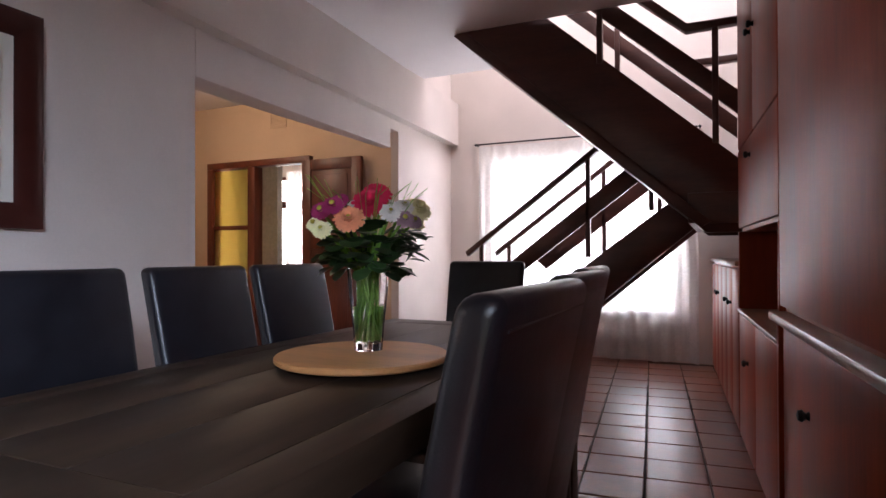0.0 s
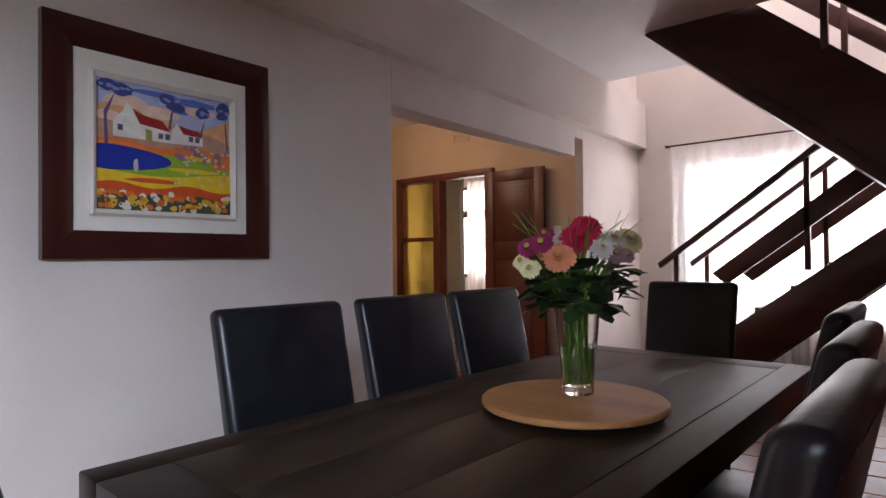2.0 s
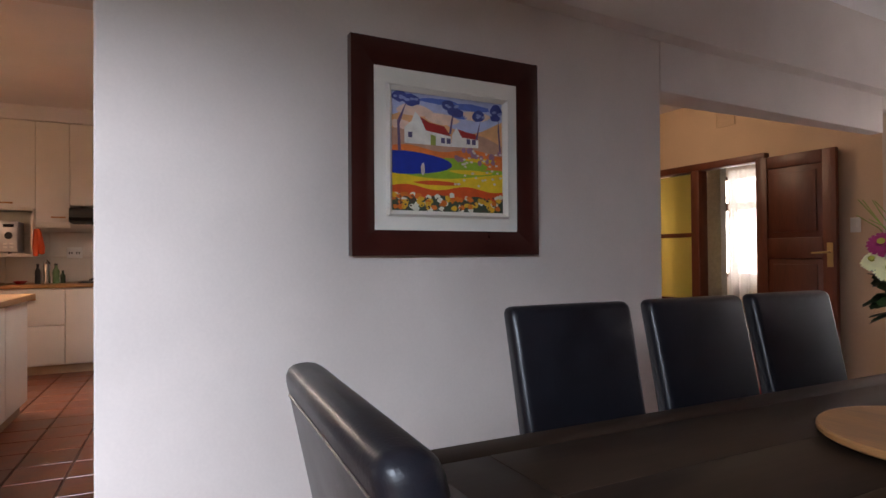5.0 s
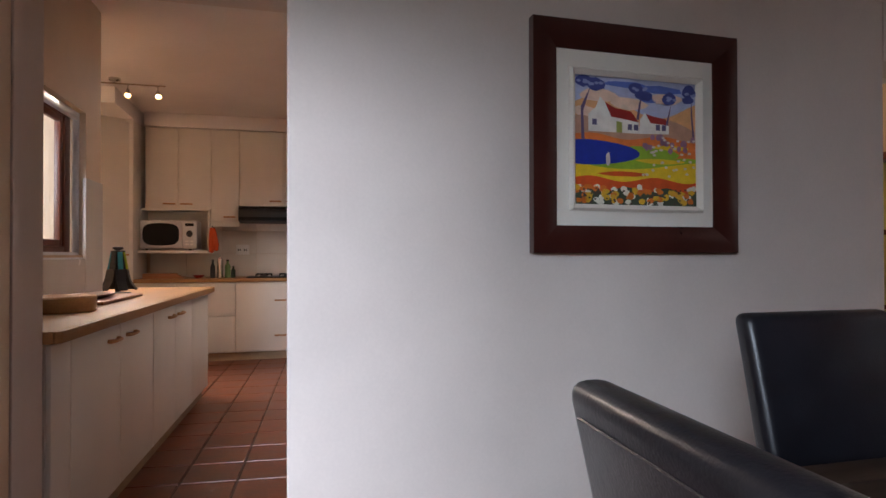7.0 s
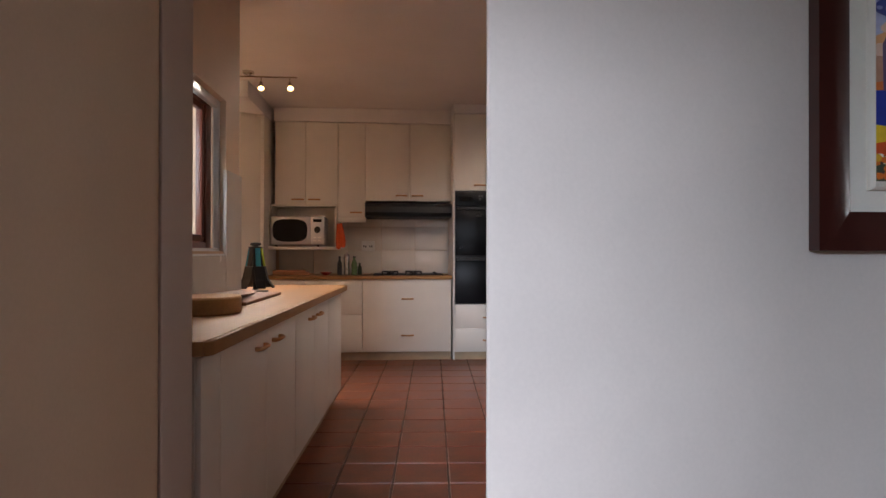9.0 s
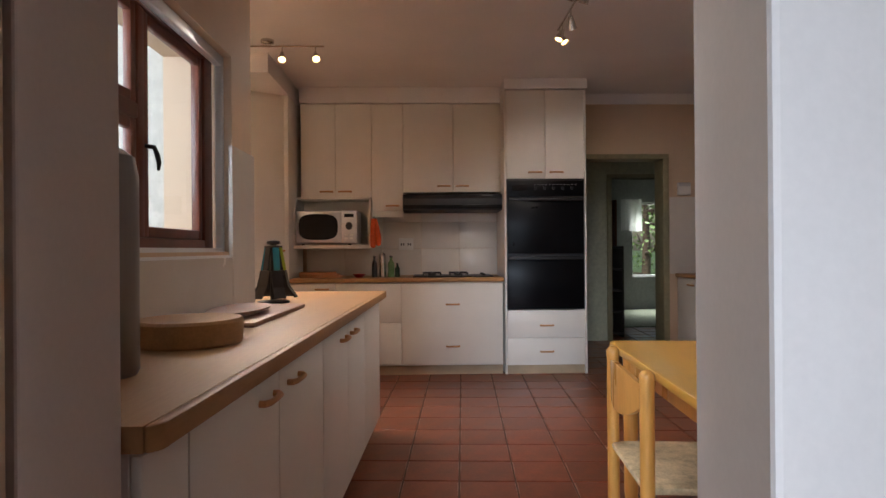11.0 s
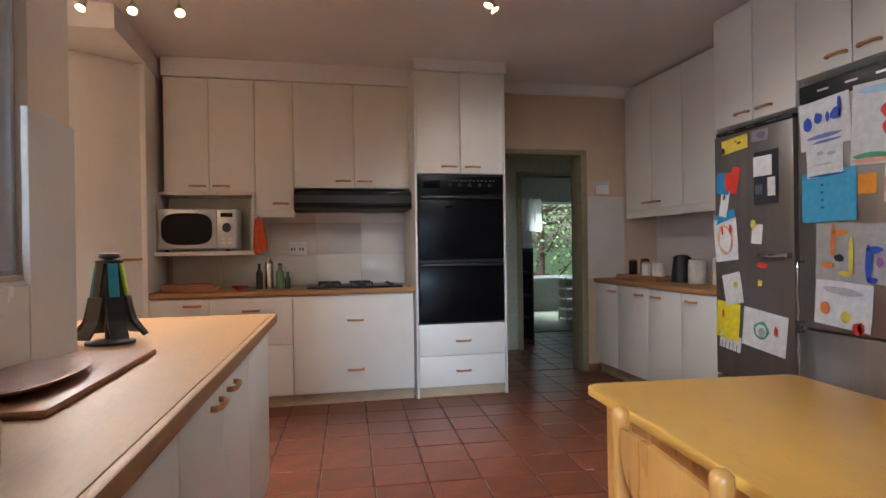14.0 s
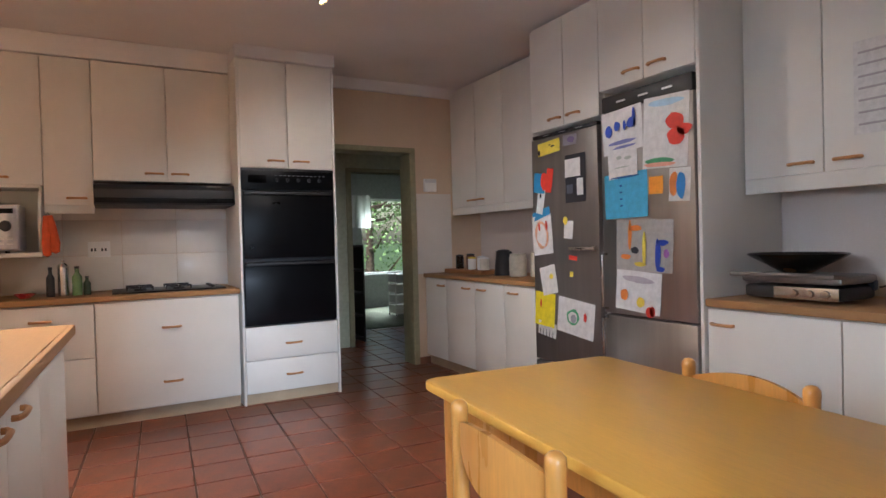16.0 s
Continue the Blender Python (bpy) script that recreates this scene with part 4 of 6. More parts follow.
# ---- hall things ----
vent = thing("air_vent", "small louvred plaster wall vent", "vent", pose(-4.19, 5.115, 2.5))
part("vent_frame", boxes((-0.11, -0.095, -0.012, 0, -0.08, 0.08), (0.095, 0.11, -0.012, 0, -0.08, 0.08), (-0.095, 0.095, -0.012, 0, 0.065, 0.08), (-0.095, 0.095, -0.012, 0, -0.08, -0.065)), M_WALL_TAN, vent)
for i in range(5):
    part("slat", B(-0.095, 0.095, -0.01, 0, -0.055 + i * 0.026, -0.043 + i * 0.026), M_WALL_TAN, vent)
switch = thing("light_switch", "white plastic light switch on the tan wall", "light switch", pose(-3.0, 5.118, 1.39))
part("plate", B(-0.04, 0.04, -0.01, 0, -0.06, 0.06, bevel=0.004), M_WPLAST, switch)
part("rocker", B(-0.012, 0.012, -0.014, -0.008, -0.022, 0.022, bevel=0.002), M_WPLAST, switch)
solid("rug", B(-4.6, -3.3, 3.2, 4.7, 0.0, 0.012, bevel=0.004), M_RUG, "dark red rug on the entrance floor", "rug")

# ---- kitchen units ----


def bow_handle(parent, u, z, v=0.0, vertical=False, L=0.058):
    pts = [(-L, 0, 0), (-L, -0.014, 0), (-L * 0.72, -0.024, 0), (0, -0.026, 0), (L * 0.72, -0.024, 0), (L, -0.014, 0), (L, 0, 0)]
    part("handle", tube(bmesh.new(), pts, [0.009, 0.009, 0.0085, 0.008, 0.0085, 0.009, 0.009], 8), M_HANDLE, parent, "pine bow handle", m=pose(u, v, z, 0, 90 if vertical else 0, 0))


def unit(name, label, m, w, d, z0, z1, doors, plinth=False, side=0.0, lip=0.0):
    """doors: u0, u1, z0, z1, handle's u, handle's z. Local x across, local y into the wall."""
    c = thing(name, label, "cabinet", m, "white kitchen units")
    part("body", B(0, w, 0.019, d, z0 + (0.09 if plinth else 0), z1, bevel=0.002), M_WHITE, c)
    if plinth:
        part("plinth", B(0, w, 0.05, d, 0, 0.09), M_PLINTH, c)
    if lip:
        part("valance", B(0, w, 0.004, 0.022, z0 - lip, z0, bevel=0.002), M_WHITE, c)
    for u0, u1, a, b, hu, hz in doors:
        dr = part("door" if b - a > 0.32 or z0 > 1 else "drawer_front", B(u0 + 0.003, u1 - 0.003, 0, 0.018, a + 0.002, b - 0.002, bevel=0.003), M_WHITE, c)
        if hu is not None:
            bow_handle(dr, hu, hz)
    return c


XB, XU = -7.33, -7.62
def back(y, x):
    return pose(x, y, 0, 0, 0, 90)


def doors2(w, a, b, hz, split=None):
    s = split or w / 2
    return [(0, s, a, b, s - 0.09, hz), (s, w, a, b, s + 0.09, hz)]


unit("base_unit", "white base unit with one drawer over a door", back(-1.86, XB), 0.52, 0.6, 0, 0.865, [(0, 0.52, 0.7, 0.86, 0.4, 0.81), (0, 0.52, 0.1, 0.7, None, 0)], True)
unit("base_unit", "white base unit with drawers beside the wide pan drawers", back(-1.34, XB), 0.61, 0.6, 0, 0.865, [(0, 0.61, 0.49, 0.86, 0.3, 0.76), (0, 0.61, 0.1, 0.49, None, 0)], True)
unit("base_unit", "white base unit with two wide pan drawers under the hob", back(-0.73, XB), 0.95, 0.6, 0, 0.865, [(0, 0.95, 0.1, 0.86, 0.48, 0.66)], True)
hb = bpy.data.objects["base_unit.002"]
bow_handle([c for c in hb.children if c.name.startswith("door")][0], 0.48, 0.27)
unit("upper_unit", "white two-door wall unit above the microwave niche", back(-1.71, XU), 0.69, 0.33, 1.69, 2.6, doors2(0.69, 1.69, 2.6, 1.74, 0.34))
unit("upper_unit", "narrow white wall unit reaching lower than its neighbours", back(-1.02, XU), 0.305, 0.33, 1.55, 2.6, [(0, 0.305, 1.55, 2.6, 0.2, 1.6)], lip=0.06)
unit("upper_unit", "white two-door wall unit above the cooker hood", back(-0.715, XU), 0.97, 0.33, 1.73, 2.6, doors2(0.97, 1.73, 2.6, 1.79, 0.49))
structure("trim_bulkhead", boxes((-7.94, XU + 0.01, -1.72, 0.24, 2.605, 2.759), (-7.94, XB + 0.02, 0.24, 1.02, 2.665, 2.759), bevel=0.003), M_CEIL, "white boxed-in bulkhead above the units")

tower = thing("oven_tower", "white tall unit housing the black double oven", "cabinet", back(0.24, XB), "white kitchen units")
part("side_panel", B(0, 0.018, 0.0, 0.6, 0, 2.66, bevel=0.002), M_WHITE, tower)
part("side_panel", B(0.752, 0.77, 0.0, 0.6, 0, 2.66, bevel=0.002), M_WHITE, tower)
part("back_box", boxes((0.018, 0.752, 0.03, 0.6, 1.83, 2.66), (0.018, 0.752, 0.03, 0.6, 0.09, 0.56), (0.018, 0.752, 0.55, 0.6, 0.56, 1.83)), M_WHITE, tower)
part("plinth", B(0.018, 0.752, 0.03, 0.1, 0, 0.085), M_PLINTH, tower)
for u0, u1, a, b, hu, hz in ((0.018, 0.385, 1.83, 2.66, 0.29, 1.885), (0.385, 0.752, 1.83, 2.66, 0.49, 1.885), (0.018, 0.752, 0.34, 0.6, 0.39, 0.455), (0.018, 0.752, 0.085, 0.338, 0.39, 0.21)):
    dr = part("door" if b > 1 else "drawer_front", B(u0 + 0.003, u1 - 0.003, 0.004, 0.022, a, b - 0.003, bevel=0.003), M_WHITE, tower)
    bow_handle(dr, hu, hz, 0.004)
oven = thing("double_oven", "black built-in double oven with dark glass doors", "oven", back(0.26, XB))
part("body", B(0, 0.73, 0.02, 0.54, 0.605, 1.825), M_BLACKMAT, oven)
part("control_panel", B(0.002, 0.728, -0.004, 0.02, 1.66, 1.82, bevel=0.004), M_BLACK, oven)
part("trim_strip", B(0.0, 0.73, -0.006, 0.02, 1.806, 1.824, bevel=0.002), M_BLACKMAT, oven)
for a, b in ((1.125, 1.65), (0.612, 1.1)):
    dr = part("oven_door", B(0.006, 0.724, -0.012, 0.02, a, b, bevel=0.006), M_BLACK, oven)
    part("door_handle", B(0.02, 0.71, -0.04, -0.012, b - 0.03, b - 0.008, bevel=0.006), M_BLACKMAT, dr)
for i in range(5):
    part("knob", lathe(bmesh.new(), [(0, 0.02), (0.013, 0.018), (0.015, 0), (0, 0)], 14), M_BLACKMAT, oven, m=pose(0.27 + i * 0.085, -0.004, 1.735, 90, 0, 0))
part("clock_display", B(0.05, 0.19, -0.0065, -0.003, 1.71, 1.77), M_DARKGLASS, oven)
part("dial_marks", boxes(*[(0.255 + 0.035 * i, 0.272 + 0.035 * i, -0.0062, -0.0035, 1.768, 1.772) for i in range(12)]), plain("pale_print", (0.4, 0.4, 0.4)), oven, smooth=False)

hood = thing("cooker_hood", "black slide-out cooker hood under the wall units", "cooker hood", back(-0.715, -7.5))
part("body", prism(bmesh.new(), [(0, 1.55), (0, 1.66), (0.03, 1.7), (0.44, 1.725), (0.44, 1.545)], "x", 0, 0.965, bevel=0.004), M_BLACKMAT, hood)
part("front_lip", B(0.0, 0.965, -0.012, 0.0, 1.56, 1.6, bevel=0.004), M_BLACK, hood)
part("switch", B(0.75, 0.86, -0.005, 0.006, 1.685, 1.692), plain("pale_print", (0.4, 0.4, 0.4)), hood)

niche = thing("microwave_niche", "open white shelf niche under the wall unit", "shelf", back(-1.76, -7.5))
for u in (0, 0.715):
    part("side_panel", prism(bmesh.new(), [(0.0, 1.22), (0.45, 1.22), (0.45, 1.68), (0.12, 1.68), (0.0, 1.52)], "x", u, u + 0.018, bevel=0.002), M_WHITE, niche)
part("shelf", B(0.0, 0.733, 0.0, 0.44, 1.187, 1.22, bevel=0.003), M_WHITE, niche)
part("back_panel", B(0.018, 0.715, 0.43, 0.44, 1.22, 1.68), M_WHITE, niche)
part("top_panel", B(0.018, 0.715, 0.12, 0.44, 1.67, 1.688), M_WHITE, niche)
mw = thing("microwave", "silver microwave oven with dark glass door", "microwave", back(-1.73, -7.47) @ pose(0, 0, 1.22) @ Matrix.Diagonal((1, 1, 1.1, 1)))
part("body", B(0, 0.58, 0.02, 0.36, 0.012, 0.3, bevel=0.012), M_SILVER, mw)
part("door", B(0.006, 0.43, 0.0, 0.022, 0.02, 0.295, bevel=0.012), M_SILVER, mw)
bm = bmesh.new()
prism(bm, [(0.03 + 0.185 + 0.185 * math.copysign(abs(math.cos(a)) ** 0.6, math.cos(a)), 0.157 + 0.112 * math.copysign(abs(math.sin(a)) ** 0.6, math.sin(a))) for a in [2 * math.pi * k / 28 for k in range(28)]], "y", -0.006, 0.004)
part("door_window", bm, M_BLACK, mw)
part("control_panel", B(0.436, 0.575, 0.0, 0.022, 0.02, 0.295, bevel=0.01), M_SILVER, mw)
part("display", B(0.46, 0.55, -0.003, 0.003, 0.24, 0.27), M_BLACK, mw)
part("dial", lathe(bmesh.new(), [(0, 0.025), (0.03, 0.022), (0.034, 0), (0, 0)], 20), M_BLACKMAT, mw, m=pose(0.505, 0, 0.165, 90, 0, 0))
for i in range(4):
    part("button", B(0.462 + 0.048 * (i % 2), 0.496 + 0.048 * (i % 2), -0.004, 0.004, 0.05 + 0.03 * (i // 2), 0.066 + 0.03 * (i // 2), bevel=0.003), M_WPLAST, mw)
for u in (0.05, 0.5):
    part("foot", lathe(bmesh.new(), [(0, 0), (0.015, 0), (0.015, 0.014), (0, 0.014)], 10), M_BLACKMAT, mw, m=pose(u, 0.1, 0))

solid("worktop", B(0, 2.1, -0.02, 0.6, 0.868, 0.908, bevel=0.008), M_TOP, "beech-effect worktop of the hob run", "worktop", back(-1.87, XB))
hob = thing("gas_hob", "black glass gas hob with iron pan supports", "hob", back(-0.62, XB) @ pose(0, 0.06, 0.908))
part("glass_plate", B(0, 0.76, 0, 0.48, 0, 0.012, bevel=0.003), M_BLACK, hob)
for u in (0.18, 0.44):
    for v in (0.13, 0.35):
        b_ = part("burner", lathe(bmesh.new(), [(0, 0.03), (0.035, 0.028), (0.045, 0.012), (0, 0.012)], 18), M_BLACKMAT, hob, m=pose(u, v, 0))
        part("pan_support", boxes((-0.09, 0.09, -0.005, 0.005, 0.03, 0.042), (-0.005, 0.005, -0.09, 0.09, 0.03, 0.042), (-0.09, -0.08, -0.005, 0.005, 0.012, 0.03), (0.08, 0.09, -0.005, 0.005, 0.012, 0.03)), M_IRON, b_)
for i in range(4):
    part("knob", lathe(bmesh.new(), [(0, 0.03), (0.014, 0.028), (0.017, 0.012), (0, 0.012)], 12), M_BLACKMAT, hob, m=pose(0.68, 0.09 + 0.1 * i, 0))
splash = thing("splashback", "cream tiled splashback behind the hob", "tiles", back(-1.72, -7.935))
tagged(splash, kind="structure")
tile_me = None
for i in range(5):
    for j in range(3):
        if tile_me is None:
            tile_me = mesh_of("wall_tile", B(0.001, 0.391, 0, 0.012, 0.001, 0.271, bevel=0.002), M_WTILE)
        t_ = new("wall_tile", tile_me)
        t_.parent = splash
        t_.matrix_basis = pose(i * 0.392, 0, 0.91 + j * 0.272)
socket = thing("wall_socket", "white double wall socket on the splashback", "socket", back(-0.7, -7.937) @ pose(0, 0, 1.22))
part("plate", B(-0.075, 0.075, -0.012, 0, -0.05, 0.07, bevel=0.004), M_WPLAST, socket)
for u in (-0.04, 0.03):
    part("outlet", boxes(*[(u + dx, u + dx + 0.012, -0.014, -0.011, -0.005, 0.018) for dx in (-0.015, 0.008)]), M_BLACKMAT, socket, smooth=False)
    part("rocker", B(u - 0.012, u + 0.012, -0.017, -0.011, 0.03, 0.055, bevel=0.002), M_WPLAST, socket)

# diagonal corner pantry
pantry = thing("corner_pantry", "tall white diagonal corner pantry door", "cabinet", pose(-6.86, -2.42, 0, 0, 0, 90 + 35), "white kitchen units")
part("door", B(0.06, 0.79, 0, 0.018, 0.1, 2.57, bevel=0.003), M_WHITE, pantry)
part("body", B(0, 0.8, 0.019, 0.3, 0.1, 2.6, bevel=0.002), M_WHITE, pantry)
part("plinth", B(0, 0.8, 0.04, 0.3, 0, 0.1), M_PLINTH, pantry)
bow_handle(pantry.children[0], 0.7, 1.17)
solid("pantry_panel", B(-7.93, -7.3, -1.88, -1.755, 0.0, 2.6, bevel=0.003), M_WHITE, "tall white side panel of the corner pantry", "panel")
structure("trim_pantry_bulkhead", B(-7.9, -6.6, -2.74, -1.75, 2.602, 2.759), M_CEIL, "white bulkhead above the corner pantry")

# peninsula under the window


def pen_m(u):
    return pose(-5.66, -0.795, 0, 0, 0, 177.2) @ pose(-u, 0, 0)


unit("peninsula_unit", "white two-door peninsula unit at the free end", pen_m(1.66), 1.64, 0.5, 0, 0.855, [(0.0, 0.5, 0.1, 0.85, 0.38, 0.785), (0.5, 1.0, 0.1, 0.85, 0.62, 0.785), (1.0, 1.62, 0.1, 0.85, None, 0)], True)
unit("peninsula_unit", "white two-door peninsula unit beside the doorway", pen_m(2.94), 1.275, 0.5, 0, 0.855, [(0.0, 0.17, 0.1, 0.85, None, 0), (0.17, 0.73, 0.1, 0.85, 0.62, 0.785), (0.73, 1.275, 0.1, 0.85, 0.87, 0.785)], True)
bm = bmesh.new()
prism(bm, [(-5.73, -0.7805), (-2.71, -0.9285), (-2.71, -1.34), (-4.75, -1.34), (-4.75, -1.8), (-5.73, -1.8)], "z", 0.857, 0.9, bevel=0.001)
pw = thing("peninsula_worktop", "beech-effect worktop with rounded front edge", "worktop")
part("top", bm, M_TOP, pw)
part("front_edge", prism(bmesh.new(), [(-5.73, -0.78), (-5.73, -0.765), (-5.71, -0.757), (-2.73, -0.903), (-2.71, -0.918), (-2.71, -0.928)], "z", 0.857, 0.9, bevel=0.005), M_TOP, pw)
structure("wall_tiles_south", boxes((-4.735, -4.405, -1.352, -1.333, 0.902, 1.63), (-4.405, -2.72, -1.352, -1.335, 0.902, 1.14), bevel=0.003), M_WTILE, "cream glazed tiles below the window")

# things on the peninsula
rb = solid("chopping_block", lathe(bmesh.new(), [(0, 0), (0.162, 0), (0.168, 0.006), (0.17, 0.062), (0.164, 0.07), (0.13, 0.066), (0, 0.06)], 48), material("pale_block_wood", (0.42, 0.22, 0.085), 0.5, var=0.25, scale=5, stretch=GRAIN_X), "thick round pale wooden chopping block on the worktop", "chopping board", pose(-3.55, -1.185, 0.9) @ Matrix.Diagonal((0.88, 0.88, 1.05, 1)))
cb = thing("serving_board", "brown wooden board with handle lying on the worktop", "chopping board", pose(-4.2, -1.2, 0.9, 0, 0, -2))
part("board", B(-0.42, 0.32, -0.12, 0.12, 0, 0.02, bevel=0.008), material("brown_board_wood", (0.3, 0.12, 0.05), 0.45, var=0.3, scale=6, stretch=GRAIN_X), cb)
solid("wooden_platter", lathe(bmesh.new(), [(0, 0), (0.1, 0), (0.19, 0.018), (0.2, 0.026), (0.19, 0.028), (0.1, 0.012), (0, 0.01)], 40), material("dark_platter_wood", (0.2, 0.075, 0.035), 0.45, var=0.3, scale=6), "oval dark wooden platter on the board", "platter", pose(-4.13, -1.22, 0.921, 0, 0, 0) @ Matrix.Diagonal((1.15, 0.52, 1, 1)))
ut = thing("utensil_carousel", "carousel of black kitchen utensils with teal and lime handles", "utensils", pose(-4.9, -1.285, 0.9) @ Matrix.Diagonal((0.9, 0.9, 0.84, 1)))
part("base", lathe(bmesh.new(), [(0, 0), (0.09, 0), (0.09, 0.012), (0.02, 0.02), (0.015, 0.36), (0.0, 0.36)], 24), M_BLACKMAT, ut)
part("crown", lathe(bmesh.new(), [(0, 0.385), (0.035, 0.38), (0.04, 0.365), (0.012, 0.355), (0.05, 0.35), (0.05, 0.34), (0, 0.34)], 18), M_BLACKMAT, ut)
for i, hc in enumerate(("teal", "lime", "black", "green_grey", "teal", "black")):
    a = 2 * math.pi * i / 6 + 0.55
    hm = {"teal": plain("teal_plastic", (0.02, 0.28, 0.4)), "lime": plain("lime_plastic", (0.4, 0.5, 0.03)), "black": M_BLACKMAT, "green_grey": plain("olive_plastic", (0.12, 0.14, 0.1))}[hc]
    mm = pose(0, 0, 0, 0, 0, math.degrees(a))
    u_ = part("utensil", prism(bmesh.new(), [(0.034, 0.345), (0.046, 0.345), (0.07, 0.2), (0.058, 0.2)], "y", -0.018, 0.018, bevel=0.004), hm, ut, m=mm)
    part("blade", prism(bmesh.new(), [(0.058, 0.2), (0.07, 0.2), (0.085, 0.1), (0.135, 0.035), (0.125, 0.03), (0.074, 0.095)], "y", -0.032, 0.032, bevel=0.004), M_BLACKMAT, u_)
# tall rounded grey appliance with a side lever, built as a plain canister
kr = thing("paper_roll_holder", "tall grey steel canister at the doorway end of the worktop", "canister", pose(-3.09, -1.2, 0.9) @ Matrix.Diagonal((1, 1, 1.08, 1)))
part("body", lathe(bmesh.new(), [(0, 0), (0.075, 0), (0.08, 0.01), (0.08, 0.4), (0.072, 0.44), (0.05, 0.455), (0, 0.46)], 28), M_STEEL_D, kr)
part("lever", boxes((-0.12, -0.06, -0.012, 0.012, 0.2, 0.215), bevel=0.004), M_CHROME, kr, m=pose(0, 0, 0.02, 0, 25, 10))

# right-hand wall
YB, YU = 2.12, 2.45
unit("base_unit", "white base unit under the kettle worktop", pose(-7.93, YB, 0), 0.92, 0.62, 0, 0.865, [(0.0, 0.42, 0.1, 0.86, 0.33, 0.8), (0.42, 0.92, 0.1, 0.86, 0.79, 0.8)], True)
unit("base_unit", "white base unit beside the steel freezer", pose(-7.01, YB, 0), 0.9, 0.62, 0, 0.865, [(0.0, 0.45, 0.1, 0.86, 0.12, 0.8), (0.45, 0.9, 0.1, 0.86, 0.58, 0.8)], True)
solid("worktop", B(-7.94, -6.1, YB - 0.02, 2.79, 0.868, 0.905, bevel=0.008), M_TOP, "beech-effect worktop beside the freezer", "worktop")
unit("upper_unit", "white two-door wall unit by the passage doorway", pose(-7.93, YU, 0), 0.92, 0.34, 1.55, 2.74, [(0, 0.46, 1.55, 2.72, 0.38, 1.61), (0.46, 0.92, 1.55, 2.72, 0.54, 1.61)], lip=0.07)
unit("upper_unit", "white two-door wall unit beside the freezer housing", pose(-7.01, YU, 0), 0.9, 0.34, 1.55, 2.74, [(0, 0.45, 1.55, 2.72, None, 0), (0.45, 0.9, 1.55, 2.72, 0.58, 1.61)], lip=0.07)
unit("upper_unit", "white cupboard above the freezer", pose(-6.13, YB - 0.02, 0), 0.7, 0.66, 1.99, 2.74, [(0, 0.36, 1.99, 2.72, 0.27, 2.05), (0.36, 0.7, 1.99, 2.72, 0.46, 2.05)])
unit("upper_unit", "white cupboard above the fridge", pose(-5.43, YB - 0.02, 0), 0.71, 0.66, 2.13, 2.74, [(0, 0.36, 2.13, 2.72, 0.27, 2.2), (0.36, 0.71, 2.13, 2.72, 0.46, 2.2)])
solid("tall_panel", B(-4.717, -4.695, YB - 0.02, 2.79, 0, 2.74, bevel=0.003), M_WHITE, "tall white panel beside the fridge", "panel")
solid("tall_panel", B(-5.44, -5.418, YB + 0.02, 2.79, 0, 2.13, bevel=0.003), M_WHITE, "white panel between freezer and fridge", "panel")
unit("base_unit", "white base unit under the sandwich press", pose(-4.69, YB, 0), 0.66, 0.62, 0, 0.845, [(0, 0.66, 0.1, 0.84, 0.09, 0.76)], True)
unit("base_unit", "white base unit at the worktop end", pose(-4.03, YB, 0), 0.45, 0.62, 0, 0.845, [(0, 0.45, 0.1, 0.84, None, 0)], True)
solid("worktop", B(-4.69, -3.57, YB - 0.02, 2.79, 0.848, 0.89, bevel=0.008), M_TOP, "beech-effect worktop under the sandwich press", "worktop")
up = unit("upper_unit", "white two-door wall unit with a paper list on its door", pose(-4.69, YU, 0), 1.1, 0.34, 1.515, 2.74, [(0, 0.418, 1.515, 2.72, 0.31, 1.57), (0.418, 1.1, 1.515, 2.72, 0.53, 1.57)], lip=0.08)
lst = thing("paper_list", "printed paper list taped to the cupboard door", "paper", pose(-4.1, YU - 0.003, 1.85, 0, 0, 0))
part("sheet", B(-0.03, 0.3, -0.002, 0, -0.18, 0.25), plain("paper_white", (0.72, 0.69, 0.66)), lst, smooth=False)
part("print", boxes(*[(-0.01, 0.27, -0.003, -0.0015, -0.14 + i * 0.055, -0.13 + i * 0.055) for i in range(7)]), plain("grey_print", (0.45, 0.4, 0.4)), lst, smooth=False)


def fridge(label, m, w, h, seam, mat, grille):
    f = thing("fridge", label, "fridge", m, "steel fridges")
    part("body", B(0.002, w - 0.002, 0.05, 0.64, 0.02, h, bevel=0.004), M_STEEL_D, f)
    a = part("door", B(0, w, 0, 0.048, seam + 0.006, h - grille, bevel=0.008), mat, f)
    b = part("freezer_door", B(0, w, 0, 0.048, 0.06, seam - 0.006, bevel=0.008), mat, f)
    if grille:
        g = part("grille", B(0.01, w - 0.01, 0.005, 0.05, h - grille + 0.004, h - 0.002, bevel=0.004), M_BLACKMAT, f)
        for i in range(3):
            part("vent_slot", B(w * (0.2 + 0.25 * i), w * (0.3 + 0.25 * i), 0.0, 0.006, h - grille * 0.55, h - grille * 0.45), M_SILVER, g)
    return f, a, b


